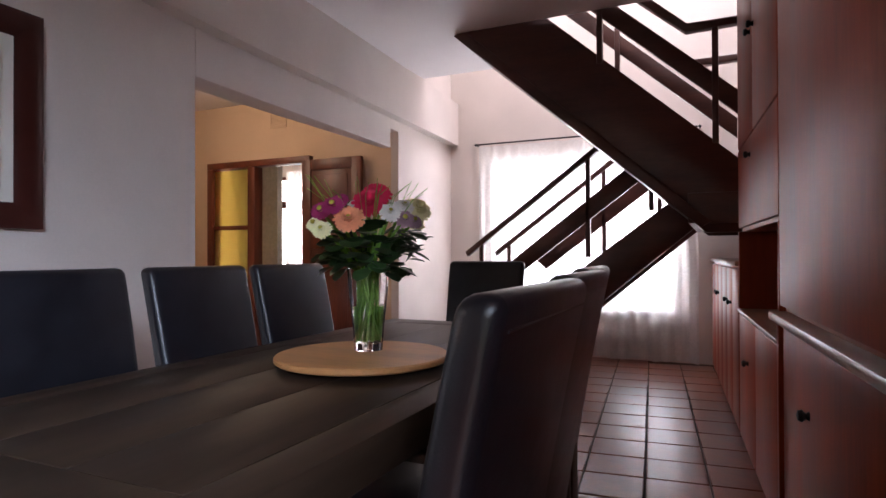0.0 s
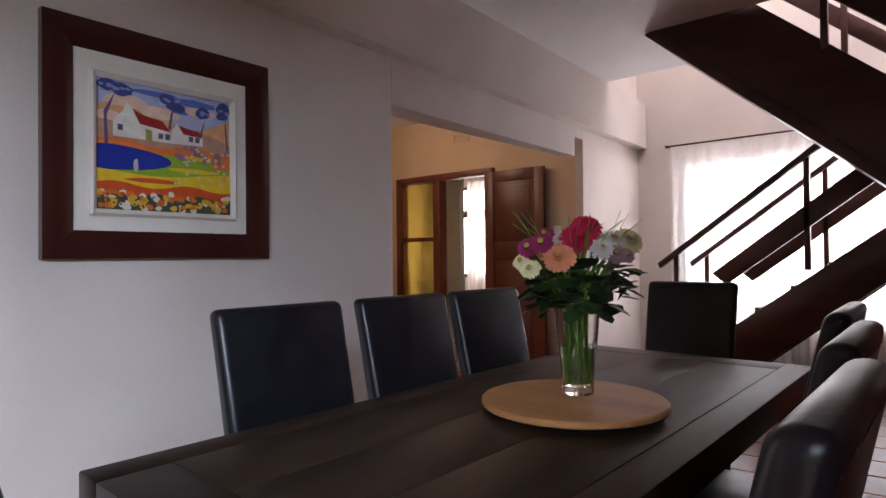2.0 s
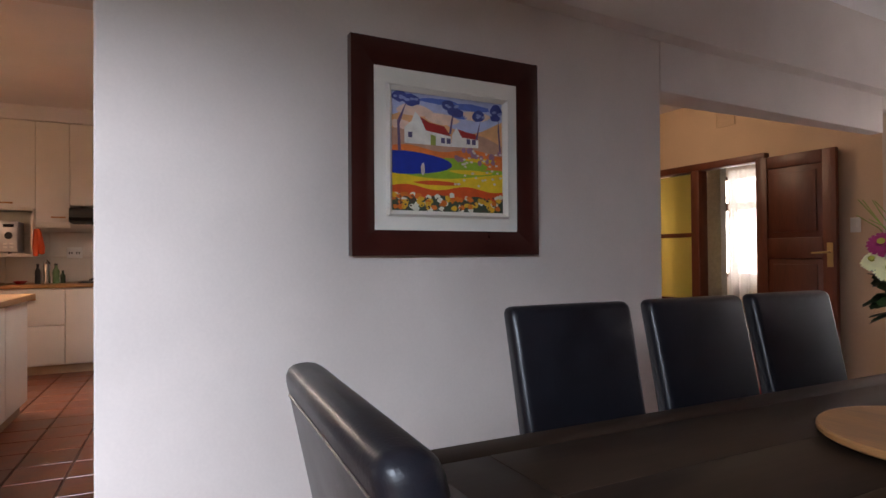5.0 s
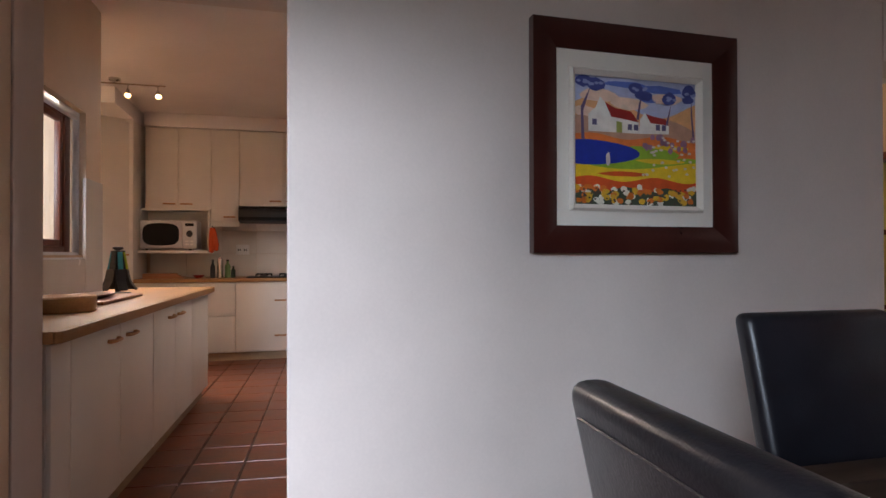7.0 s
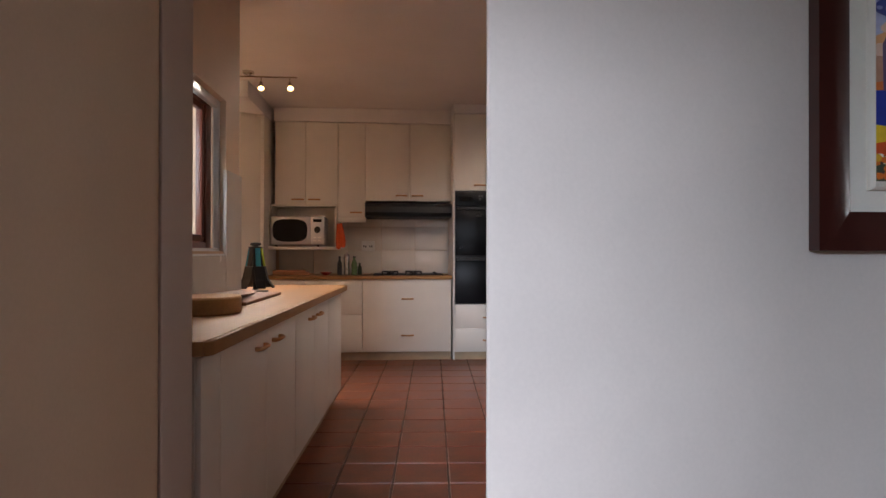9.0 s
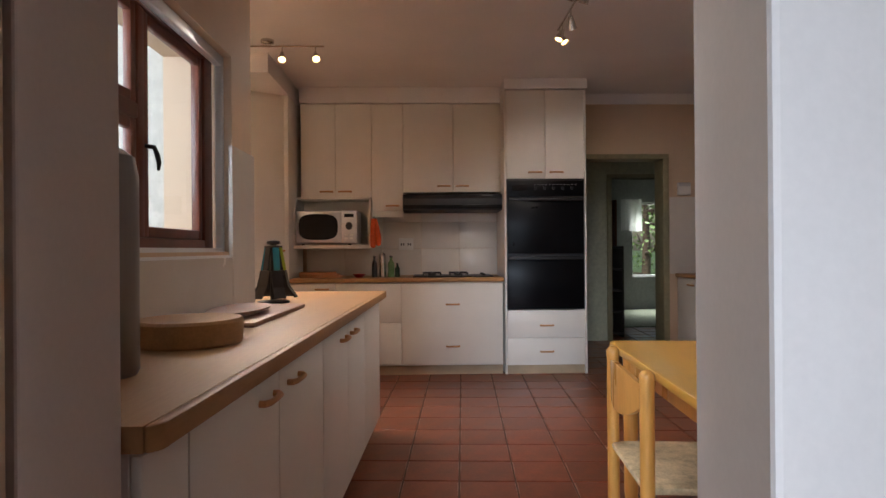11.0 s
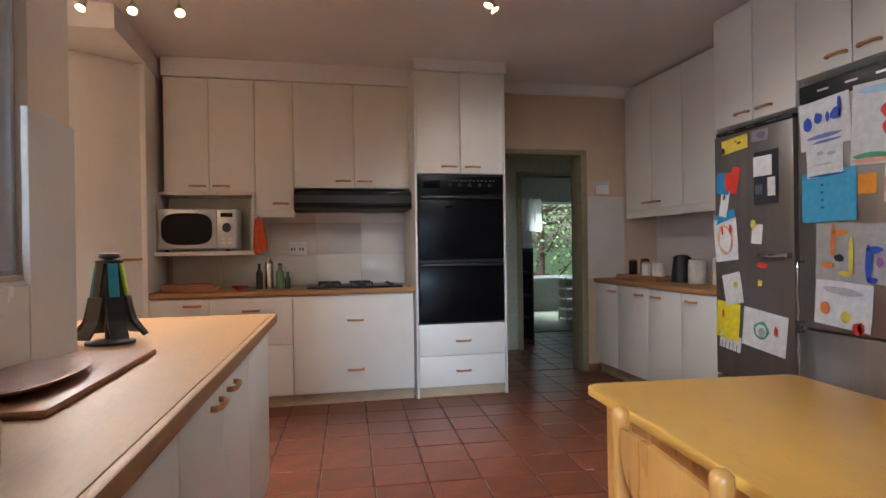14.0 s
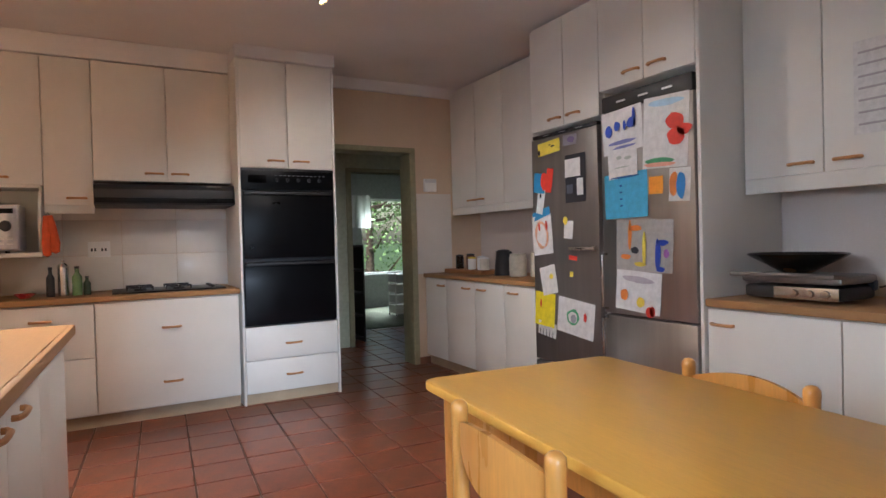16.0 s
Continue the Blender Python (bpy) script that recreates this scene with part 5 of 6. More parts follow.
fz, fza, fzb = fridge("tall dull grey steel freezer covered with notes and magnets", pose(-6.12, YB - 0.03, 0), 0.675, 1.965, 0.35, M_STEEL_D, 0.03)
part("handle", boxes((0.42, 0.66, -0.035, -0.012, 1.14, 1.165), (0.62, 0.66, -0.02, 0.004, 1.135, 1.17), bevel=0.006), M_CHROME, fza)
fr, fra, frb = fridge("tall brushed steel fridge freezer with children's drawings", pose(-5.412, YB - 0.03, 0), 0.685, 2.09, 0.748, M_STEEL, 0.1)
for z0, z1, p in ((0.78, 1.12, fra), (0.45, 0.73, frb)):
    part("handle", tube(bmesh.new(), [(0.03, 0.0, z0), (0.03, -0.035, z0 + 0.01), (0.03, -0.04, (z0 + z1) / 2), (0.03, -0.035, z1 - 0.01), (0.03, 0, z1)], 0.009, 8), M_CHROME, p)


def note(label, fx, w, h, u, z, colour, marks=(), tilt=0, base=(-6.12, YB - 0.03)):
    """A sheet on a fridge door; marks: colour, and blobs of u, z, half width, half height."""
    n_ = thing("paper_note", label, "paper", pose(base[0] + u, base[1] - 0.001, z, 0, tilt, 0), "papers on the fridges")
    bm = bmesh.new()
    k = 6
    cols = []
    for i in range(k + 1):
        row = []
        for j in range(k + 1):
            s, t = i / k - 0.5, j / k - 0.5
            lift = 0.006 * max(0, -t) * (1 + s) + 0.003 * noise.noise((s * 3 + u * 9, t * 3, z))
            row.append(bm.verts.new((s * w, -0.001 - abs(lift), t * h)))
        cols.append(row)
    for a, b in zip(cols, cols[1:]):
        for j in range(k):
            bm.faces.new((a[j], b[j], b[j + 1], a[j + 1]))
    part("sheet", bm, plain("paper_%02d%02d%02d" % tuple(int(c * 99) for c in colour), colour), n_)
    for i, (col, sh) in enumerate(marks):
        for a, b, c, d in sh:
            bm = bmesh.new()
            if colour == BLK:
                box(bm, a - c, a + c, -0.0095 - 0.0004 * i, -0.0085 - 0.0004 * i, b - d, b + d)
            else:
                bm.faces.new([bm.verts.new((a + c * (1 + 0.3 * noise.noise((a * 40 + math.cos(q), b * 40 + math.sin(q), i))) * math.cos(q), -0.0085 - 0.0004 * i, b + d * (1 + 0.3 * noise.noise((b * 40 + math.cos(q), i, a * 40 + math.sin(q)))) * math.sin(q))) for q in [2 * math.pi * t / 16 for t in range(16)]])
            part("drawing", bm, plain("crayon_%02d%02d%02d" % tuple(int(c * 99) for c in col), col), n_, smooth=False)
    return n_


W_, RED, ORG, BLU, YEL, GRN, BLK = (0.74, 0.73, 0.72), (0.7, 0.05, 0.03), (0.8, 0.25, 0.05), (0.03, 0.08, 0.5), (0.8, 0.65, 0.08), (0.1, 0.4, 0.2), (0.03, 0.03, 0.04)
FR = (-5.412, YB - 0.03)
note("yellow paper strip with black marks", 0, 0.24, 0.09, 0.2, 1.86, YEL, [(BLK, [(-0.1, -0.02, 0.012, 0.02), (0.05, 0.0, 0.02, 0.006), (0.02, 0.015, 0.012, 0.004)])], -4)
note("small grey photo card on the freezer", 0, 0.14, 0.07, 0.42, 1.88, (0.3, 0.28, 0.32), [((0.2, 0.15, 0.3), [(0.02, 0, 0.04, 0.02)])], 2)
note("black magnetic memo board", 0, 0.2, 0.32, 0.47, 1.62, BLK, [(W_, [(-0.02, 0.07, 0.075, 0.06), (0.05, -0.06, 0.03, 0.055)]), ((0.1, 0.12, 0.16), [(-0.05, -0.07, 0.03, 0.03)])])
note("blue and red paper cut-out", 0, 0.13, 0.14, 0.09, 1.62, (0.03, 0.25, 0.5), [(RED, [(0.06, 0.02, 0.05, 0.06)])], 8)
note("red paper flower on the freezer", 0, 0.07, 0.17, 0.2, 1.63, RED, (), 10)
note("narrow white paper strip", 0, 0.08, 0.2, 0.1, 1.5, W_, [(BLK, [(0, 0.03, 0.01, 0.02)])], 12)
note("blue paper strip with ruffled edge", 0, 0.2, 0.06, 0.1, 1.4, (0.04, 0.25, 0.5), (), -14)
note("white sheet with an orange crayon drawing", 0, 0.22, 0.28, 0.11, 1.25, W_, [((0.75, 0.4, 0.25), [(0, 0.0, 0.075, 0.1)]), (W_, [(0, 0.0, 0.055, 0.08)]), (RED, [(-0.02, 0.06, 0.01, 0.03), (0.06, 0.06, 0.012, 0.035)])], -6)
note("small white note under a yellow magnet", 0, 0.09, 0.12, 0.39, 1.28, W_, [(YEL, [(-0.03, 0.06, 0.025, 0.025)])], 5)
note("small red bow magnet", 0, 0.08, 0.03, 0.43, 1.09, RED, (), 5)
note("white folded letter on the freezer", 0, 0.17, 0.2, 0.17, 0.93, W_, [(YEL, [(0.04, 0.02, 0.02, 0.02)])], -12)
note("small yellow round magnet", 0, 0.035, 0.035, 0.41, 0.98, YEL)
note("yellow page with a red mark", 0, 0.22, 0.24, 0.12, 0.72, (0.85, 0.7, 0.02), [(RED, [(-0.04, 0.04, 0.01, 0.03)])], 4)
note("fringed white tear-off sheet", 0, 0.2, 0.1, 0.14, 0.58, W_, [(BLK, [(-0.07 + 0.035 * i, -0.03, 0.003, 0.03) for i in range(5)])], 6)
note("white sheet with a green wreath drawing", 0, 0.36, 0.24, 0.44, 0.69, W_, [(GRN, [(-0.02, 0.0, 0.06, 0.055)]), (W_, [(-0.02, -0.005, 0.045, 0.04)]), ((0.35, 0.35, 0.4), [(-0.01, -0.01, 0.03, 0.03)]), (RED, [(0.1, 0.02, 0.015, 0.03)])], 6)
note("white sheet with blue brush lettering", 0, 0.32, 0.26, 0.18, 1.86, W_, [(BLU, [(-0.1, 0.01, 0.03, 0.035), (-0.03, 0.03, 0.025, 0.03), (0.03, 0.025, 0.012, 0.03), (0.08, 0.03, 0.035, 0.03), (0.105, 0.06, 0.012, 0.06)]), ((0.2, 0.22, 0.5), [(0.0, -0.07, 0.11, 0.012), (0.02, -0.1, 0.09, 0.008)])], -3, FR)
note("small white sheet with faint pencil marks", 0, 0.23, 0.17, 0.18, 1.66, W_, [((0.45, 0.5, 0.45), [(-0.02, 0.04, 0.02, 0.012), (0.05, 0.03, 0.03, 0.01), (0, -0.02, 0.06, 0.004)])], -2, FR)
note("white sheet with a red butterfly drawing", 0, 0.31, 0.4, 0.5, 1.8, W_, [(RED, [(0.07, 0.05, 0.06, 0.045), (0.08, -0.03, 0.06, 0.045), (0.13, 0.0, 0.05, 0.03)]), (GRN, [(-0.03, -0.16, 0.1, 0.02)]), ((0.85, 0.4, 0.3), [(-0.03, -0.18, 0.12, 0.012)]), ((0.45, 0.65, 0.8), [(0, 0.16, 0.12, 0.02)])], 3, FR)
note("sky-blue printed sheet on the fridge", 0, 0.34, 0.27, 0.2, 1.47, (0.08, 0.42, 0.66), [((0.02, 0.12, 0.35), [(-0.03, 0.06 - 0.04 * i, 0.012, 0.006) for i in range(4)] + [(0.0, 0.11, 0.12, 0.006)])], -1, FR)
note("square orange sticky note on steel", 0, 0.1, 0.1, 0.43, 1.51, (0.9, 0.35, 0.03), (), 1, FR)
note("white card with orange and blue shapes", 0, 0.14, 0.18, 0.59, 1.5, W_, [(ORG, [(-0.035, 0, 0.03, 0.07)]), ((0.04, 0.25, 0.65), [(0.015, 0.0, 0.03, 0.075)])], 3, FR)
note("grey cut-out sheet with painted orange, yellow and blue shapes", 0, 0.42, 0.3, 0.33, 1.17, (0.42, 0.4, 0.38), [(ORG, [(-0.1, 0.06, 0.014, 0.09), (-0.06, 0.1, 0.05, 0.016), (-0.13, -0.07, 0.04, 0.016)]), (YEL, [(0.01, -0.02, 0.014, 0.11), (-0.02, -0.11, 0.04, 0.014)]), (BLU, [(0.11, -0.05, 0.02, 0.09), (0.14, 0.02, 0.04, 0.016), (0.13, -0.13, 0.03, 0.014)]), (BLK, [(-0.06, -0.03, 0.03, 0.02)]), ((0.35, 0.12, 0.4), [(0.17, -0.04, 0.02, 0.025)])], 2, FR)
note("white sheet with orange and yellow dots and a red heart", 0, 0.34, 0.24, 0.28, 0.9, W_, [(ORG, [(-0.1, -0.03, 0.03, 0.035)]), (YEL, [(0.03, -0.06, 0.03, 0.03)]), ((0.5, 0.45, 0.5), [(0, 0.07, 0.12, 0.02)]), (RED, [(0.1, -0.11, 0.03, 0.03), (0.12, -0.1, 0.02, 0.03)])], 4, FR)

# ---- things on the right-hand worktops ----
kettle = thing("kettle", "black plastic electric kettle on the worktop", "kettle", pose(-7.03, 2.45, 0.905))
part("body", lathe(bmesh.new(), [(0, 0), (0.085, 0), (0.085, 0.02), (0.078, 0.1), (0.066, 0.2), (0.05, 0.225), (0, 0.232)], 24), M_BLACKMAT, kettle)
part("handle", tube(bmesh.new(), [(0.06, 0, 0.2), (0.11, 0, 0.205), (0.125, 0, 0.15), (0.115, 0, 0.07), (0.08, 0, 0.05)], 0.011, 8), M_BLACKMAT, kettle)
part("spout", prism(bmesh.new(), [(-0.05, 0.2), (-0.1, 0.215), (-0.07, 0.15)], "y", -0.02, 0.02, bevel=0.004), M_BLACKMAT, kettle)


def jar(name, label, x, y, r, h, mat, lid, z=0.905):
    j = thing(name, label, "jar", pose(x, y, z), "jars and tins on the worktop")
    part("pot", lathe(bmesh.new(), [(0, 0), (r * 0.92, 0), (r, 0.008), (r, h * 0.8), (r * 0.9, h * 0.86), (0, h * 0.86)], 20), mat, j)
    part("lid", lathe(bmesh.new(), [(0, h * 0.86), (r * 0.95, h * 0.86), (r * 0.95, h * 0.96), (r * 0.2, h), (0, h)], 20), lid, j)
    return j


tray = solid("wooden_tray", B(-7.86, -7.18, 2.3, 2.56, 0.905, 0.945, bevel=0.008), material("tray_wood", (0.36, 0.16, 0.06), 0.45, var=0.3, scale=7, stretch=GRAIN_X), "brown wooden tray on the worktop by the passage", "tray")
ENAMEL = plain("cream_enamel", (0.66, 0.62, 0.52), 0.3)
for nm, lb, x, y, r, h, m_, l_ in (("jar", "cream enamel storage jar with lid", -6.8, 2.44, 0.075, 0.2, ENAMEL, ENAMEL), ("jar", "tall cream enamel storage jar with lid", -6.63, 2.52, 0.065, 0.21, ENAMEL, ENAMEL)):
    jar(nm, lb, x, y, r, h, m_, l_)
for x, y, r, h, m_, l_, lb in ((-7.72, 2.4, 0.04, 0.14, M_DARKGLASS, M_BLACKMAT, "small glass coffee jar with black lid"), (-7.58, 2.44, 0.042, 0.15, plain("tea_brown", (0.16, 0.07, 0.03)), M_BLACKMAT, "brown glass jar with black lid"), (-7.46, 2.38, 0.038, 0.12, M_WPLAST, plain("yellow_lid", (0.75, 0.55, 0.05)), "white jar with yellow lid"), (-7.35, 2.42, 0.042, 0.13, M_WPLAST, M_SILVER, "white sugar jar with steel lid"), (-7.24, 2.38, 0.045, 0.12, ENAMEL, M_WPLAST, "small cream pot with white lid")):
    jar("jar", lb, x, y, r, h, m_, l_, 0.946)
alarm = thing("wall_box", "small white plastic control box on the kitchen wall", "control box", pose(-7.949, 2.2, 1.79, 0, 0, 90))
part("case", B(-0.07, 0.07, -0.03, 0, -0.07, 0.06, bevel=0.008), M_WPLAST, alarm)
part("cover", B(-0.06, 0.06, -0.036, -0.028, 0.02, 0.055, bevel=0.003), M_SILVER, alarm)
structure("wall_tiles_back", B(-7.951, -7.944, 2.05, 2.44, 0.9, 1.7), M_WTILE, "cream glazed tiles beside the doorway")

press = thing("sandwich_press", "black and steel sandwich press with three dials", "sandwich press", pose(-4.315, 2.36, 0.89) @ Matrix.Diagonal((1.22, 1, 1.06, 1)))
part("base", B(-0.19, 0.19, -0.14, 0.16, 0.015, 0.075, bevel=0.015), M_BLACKMAT, press)
part("control_strip", B(-0.06, 0.185, -0.146, -0.145, 0.018, 0.072, bevel=0.003), M_CHROME, press)
for i in range(3):
    part("dial", lathe(bmesh.new(), [(0, 0.014), (0.016, 0.012), (0.018, 0), (0, 0)], 14), M_CHROME, press, m=pose(0.02 + i * 0.06, -0.146, 0.045, 90, 0, 0))
part("upper_plate", B(-0.2, 0.2, -0.15, 0.16, 0.085, 0.125, bevel=0.016), M_STEEL_D, press)
part("hinge", boxes((-0.2, 0.2, 0.12, 0.16, 0.05, 0.1), bevel=0.008), M_BLACKMAT, press)
part("lid_handle", tube(bmesh.new(), [(-0.22, -0.13, 0.12), (-0.22, -0.19, 0.125), (0.19, -0.19, 0.125), (0.19, -0.13, 0.12)], 0.011, 8), M_STEEL_D, press)
bowl = solid("glass_bowl", lathe(bmesh.new(), [(0, 0), (0.06, 0), (0.1, 0.02), (0.19, 0.062), (0.2, 0.07), (0.193, 0.072), (0.1, 0.028), (0, 0.012)], 36), M_DARKGLASS, "smoked patterned glass fruit bowl on the press", "bowl", pose(-4.365, 2.37, 1.025) @ Matrix.Diagonal((1.18, 1.0, 1.35, 1)))
for i, (x, y) in enumerate(((-0.05, 0), (0.05, 0.02), (0.0, -0.05))):
    solid("dried_fruit", lathe(bmesh.new(), [(0, 0), (0.025, 0.004), (0.036, 0.02), (0.026, 0.036), (0, 0.04)], 12), plain("orange_fruit", (0.6, 0.22, 0.04)), "small orange fruit lying in the glass bowl", "fruit", pose(-4.365 + x, 2.37 + y, 1.045), "fruit in the bowl")
solid("knife_block", B(-0.06, 0.06, -0.05, 0.05, 0, 0.09, bevel=0.006), M_PINE, "small pine box on the worktop end", "box", pose(-3.74, 2.38, 0.89))
cord = solid("power_cord", tube(bmesh.new(), [(-4.06, 2.5, 0.96), (-3.92, 2.52, 1.0), (-3.8, 2.5, 0.99), (-3.75, 2.56, 0.9), (-3.72, 2.7, 0.895)], 0.005, 6), M_BLACKMAT, "black power cord behind the press", "cord")

# ---- things on the hob worktop ----
for i, z in enumerate((0.908, 0.926, 0.944)):
    solid("chopping_board", B(-0.2 + 0.012 * i, 0.2 - 0.014 * i, -0.13, 0.13, 0, 0.017, bevel=0.004), material("thin_board_wood", (0.4, 0.17, 0.07), 0.5, var=0.3, scale=7, stretch=GRAIN_X), "thin brown wooden board in a stack on the worktop", "chopping board", back(-1.5 - 0.02 * i, -7.6) @ pose(0, 0, z + 0.0005, 0, 0, 4 * i), "stack of boards")
bot = thing("oil_bottle", "steel oil can beside the hob", "bottle", back(-0.92, -7.62) @ pose(0, 0, 0.908))
part("body", lathe(bmesh.new(), [(0, 0), (0.036, 0), (0.036, 0.2), (0.03, 0.22), (0.012, 0.235), (0.012, 0.25), (0, 0.25)], 20), M_CHROME, bot)
for dy, r, h, mt, lb in ((0.085, 0.032, 0.2, plain("green_bottle", (0.14, 0.24, 0.1), 0.25), "green glass oil bottle beside the hob"), (-0.075, 0.026, 0.2, M_BLACKMAT, "black pepper mill beside the hob"), (0.145, 0.024, 0.13, plain("dark_bottle", (0.02, 0.04, 0.02), 0.2), "small dark sauce bottle beside the hob")):
    b2 = thing("bottle", lb, "bottle", back(-0.92 + dy, -7.58) @ pose(0, 0, 0.908), "bottles beside the hob")
    part("body", lathe(bmesh.new(), [(0, 0), (r, 0), (r, h * 0.65), (r * 0.45, h * 0.8), (r * 0.42, h * 0.95), (0, h * 0.95)], 16), mt, b2)
    part("cap", lathe(bmesh.new(), [(0, h * 0.95), (r * 0.5, h * 0.95), (r * 0.5, h * 1.03), (0, h * 1.03)], 12), M_BLACKMAT, b2)
solid("red_dish", lathe(bmesh.new(), [(0, 0), (0.03, 0), (0.065, 0.03), (0.06, 0.032), (0.028, 0.006), (0, 0.005)], 20), plain("red_glaze", (0.4, 0.03, 0.03), 0.25), "small red glazed dish on the worktop", "dish", back(-1.14, -7.55) @ pose(0, 0, 0.908))
glove = thing("oven_glove", "red-orange oven glove hanging on a hook", "oven glove", back(-1.0, -7.5) @ pose(0, 0, 1.2))
part("loop", tube(bmesh.new(), [(0, 0.02, 0.27), (0.01, 0.01, 0.29), (0.02, 0.02, 0.27)], 0.004, 6), M_BLACKMAT, glove)
for k, s in ((0, 0.0), (1, 0.05)):
    part("mitt", tube(bmesh.new(), [(0.0 + s * 0.4, 0, 0.27), (0.0 + s * 0.7, -0.005, 0.18), (0.0 + s, -0.008, 0.08), (0.0 + s, -0.005, 0.02 * k), (s, 0, -0.01 + 0.02 * k)], [0.018, 0.026, 0.03, 0.026, 0.006], 10), plain("red_orange_cloth", (0.62, 0.1, 0.03), 0.9), glove)

# ---- breakfast table and chairs ----
KT = pose(-3.765, 0.675, 0, 0, 0, -4.2)
kt = thing("kitchen_table", "yellow lacquered pine kitchen table with rounded corners", "table", KT)
bm = bmesh.new()
cr = 0.05
pts = []
for cx, cy, a0 in ((0.68 - cr, 0.4 - cr, 0), (-0.68 + cr, 0.4 - cr, 90), (-0.68 + cr, -0.4 + cr, 180), (0.68 - cr, -0.4 + cr, 270)):
    pts += [(cx + cr * math.cos(radians(a0 + k * 22.5)), cy + cr * math.sin(radians(a0 + k * 22.5))) for k in range(5)]
prism(bm, pts, "z", 0.718, 0.75, bevel=0.008)
part("tabletop", bm, M_YELLOW, kt)
part("apron", boxes((-0.58, 0.58, -0.33, -0.31, 0.63, 0.717), (-0.58, 0.58, 0.31, 0.33, 0.63, 0.717), (-0.6, -0.58, -0.33, 0.33, 0.63, 0.717), (0.58, 0.6, -0.33, 0.33, 0.63, 0.717)), M_PINE, kt)
for x in (-0.59, 0.59):
    for y in (-0.32, 0.32):
        part("leg", lathe(bmesh.new(), [(0, 0), (0.022, 0), (0.03, 0.1), (0.033, 0.71), (0, 0.715)], 16, (x, y, 0)), M_PINE, kt)


def pine_chair():
    """Faces local +y; the back stands at local y = 0."""
    c = thing("pine_chair", "lacquered pine chair with rounded posts and curved backrest", "chair", None, "pine kitchen chairs")
    for x in (-0.222, 0.222):
        part("post", lathe(bmesh.new(), [(0, 0), (0.018, 0), (0.022, 0.1), (0.022, 0.755), (0.0235, 0.775), (0.0225, 0.79), (0.014, 0.8), (0, 0.804)], 18, (x, 0, 0)), M_PINE, c)
        part("front_leg", lathe(bmesh.new(), [(0, 0), (0.018, 0), (0.021, 0.42), (0, 0.425)], 16, (x, 0.38, 0)), M_PINE, c)
        part("side_stretcher", tube(bmesh.new(), [(x, 0.0, 0.2), (x, 0.38, 0.2)], 0.012, 8), M_PINE, c)
    bm = bmesh.new()
    n = 14
    rows = []
    for i in range(n + 1):
        u = -1 + 2 * i / n
        x, y = 0.212 * u, -0.035 * (1 - u * u)
        lo = 0.715 - 0.085 * (1 - u * u) ** 0.7 - 0.01
        hi = 0.745 + 0.035 * (1 - u * u)
        rows.append([bm.verts.new((x, y - 0.007, lo)), bm.verts.new((x, y - 0.007, hi)), bm.verts.new((x, y + 0.007, hi)), bm.verts.new((x, y + 0.007, lo))])
    for a, b in zip(rows, rows[1:]):
        for k in range(4):
            bm.faces.new((a[k], a[(k + 1) % 4], b[(k + 1) % 4], b[k]))
    bm.faces.new(rows[0])
    bm.faces.new(rows[-1][::-1])
    part("backrest", bm, M_PINE, c)
    part("seat", B(-0.225, 0.225, -0.01, 0.4, 0.425, 0.45, bevel=0.01), material("pale_rush_seat", (0.62, 0.48, 0.28), 0.7, var=0.2, scale=30, bump=0.5), c, "pale woven seat")
    part("front_stretcher", tube(bmesh.new(), [(-0.222, 0.38, 0.26), (0.222, 0.38, 0.26)], 0.012, 8), M_PINE, c)
    return c


pc = pine_chair()
pc.matrix_basis = pose(-3.775, 0.184, 0, 0, 0, -4.7)
copy_thing(pc, pose(-3.79, 1.105, 0, 0, 0, 174))

# ---- track lights ----


def track(label, m, length, spots, power):
    t = thing("track_light", label, "lamp", m, "ceiling spot rails")
    part("canopy", lathe(bmesh.new(), [(0, KTOP), (0.05, KTOP), (0.05, KTOP - 0.02), (0.03, KTOP - 0.03), (0, KTOP - 0.03)], 20), M_CHROME, t)
    part("rail", tube(bmesh.new(), [(-length * 0.5, 0, KTOP - 0.045), (length * 0.5, 0, KTOP - 0.045)], 0.007, 8), M_CHROME, t)
    for u, tilt, side in spots:
        part("arm", tube(bmesh.new(), [(u, 0, KTOP - 0.045), (u, 0, KTOP - 0.1)], 0.005, 8), M_CHROME, t)
        mm = pose(u, 0, KTOP - 0.1, tilt, side, 0)
        h = part("spot_head", lathe(bmesh.new(), [(0, 0.01), (0.014, 0.006), (0.018, -0.02), (0.026, -0.055), (0.03, -0.075), (0.027, -0.075), (0.02, -0.05), (0, -0.05)], 18), M_CHROME, t, m=mm)
        part("bulb", lathe(bmesh.new(), [(0, -0.068), (0.022, -0.064), (0.024, -0.055), (0, -0.052)], 16), M_LAMP, h)
        lamp("spot_lamp", "SPOT", m @ mm @ pose(0, 0, -0.09), power, (1.0, 0.89, 0.75), 0.03, angle=110)
    return t


track("brushed steel spot rail with four lit halogen heads", pose(-6.32, -1.68, 0, 0, 0, 90), 0.85, ((-0.38, -20, 8), (-0.14, -32, 10), (0.11, -35, -8), (0.36, -38, -14)), 62)
track("brushed steel spot rail with lit halogen heads over the floor", pose(-5.5, 0.45, 0, 0, 0, 0), 0.95, ((-0.42, 24, -24), (-0.34, -24, -12), (-0.1, 16, 34), (0.3, -14, 24)), 27)

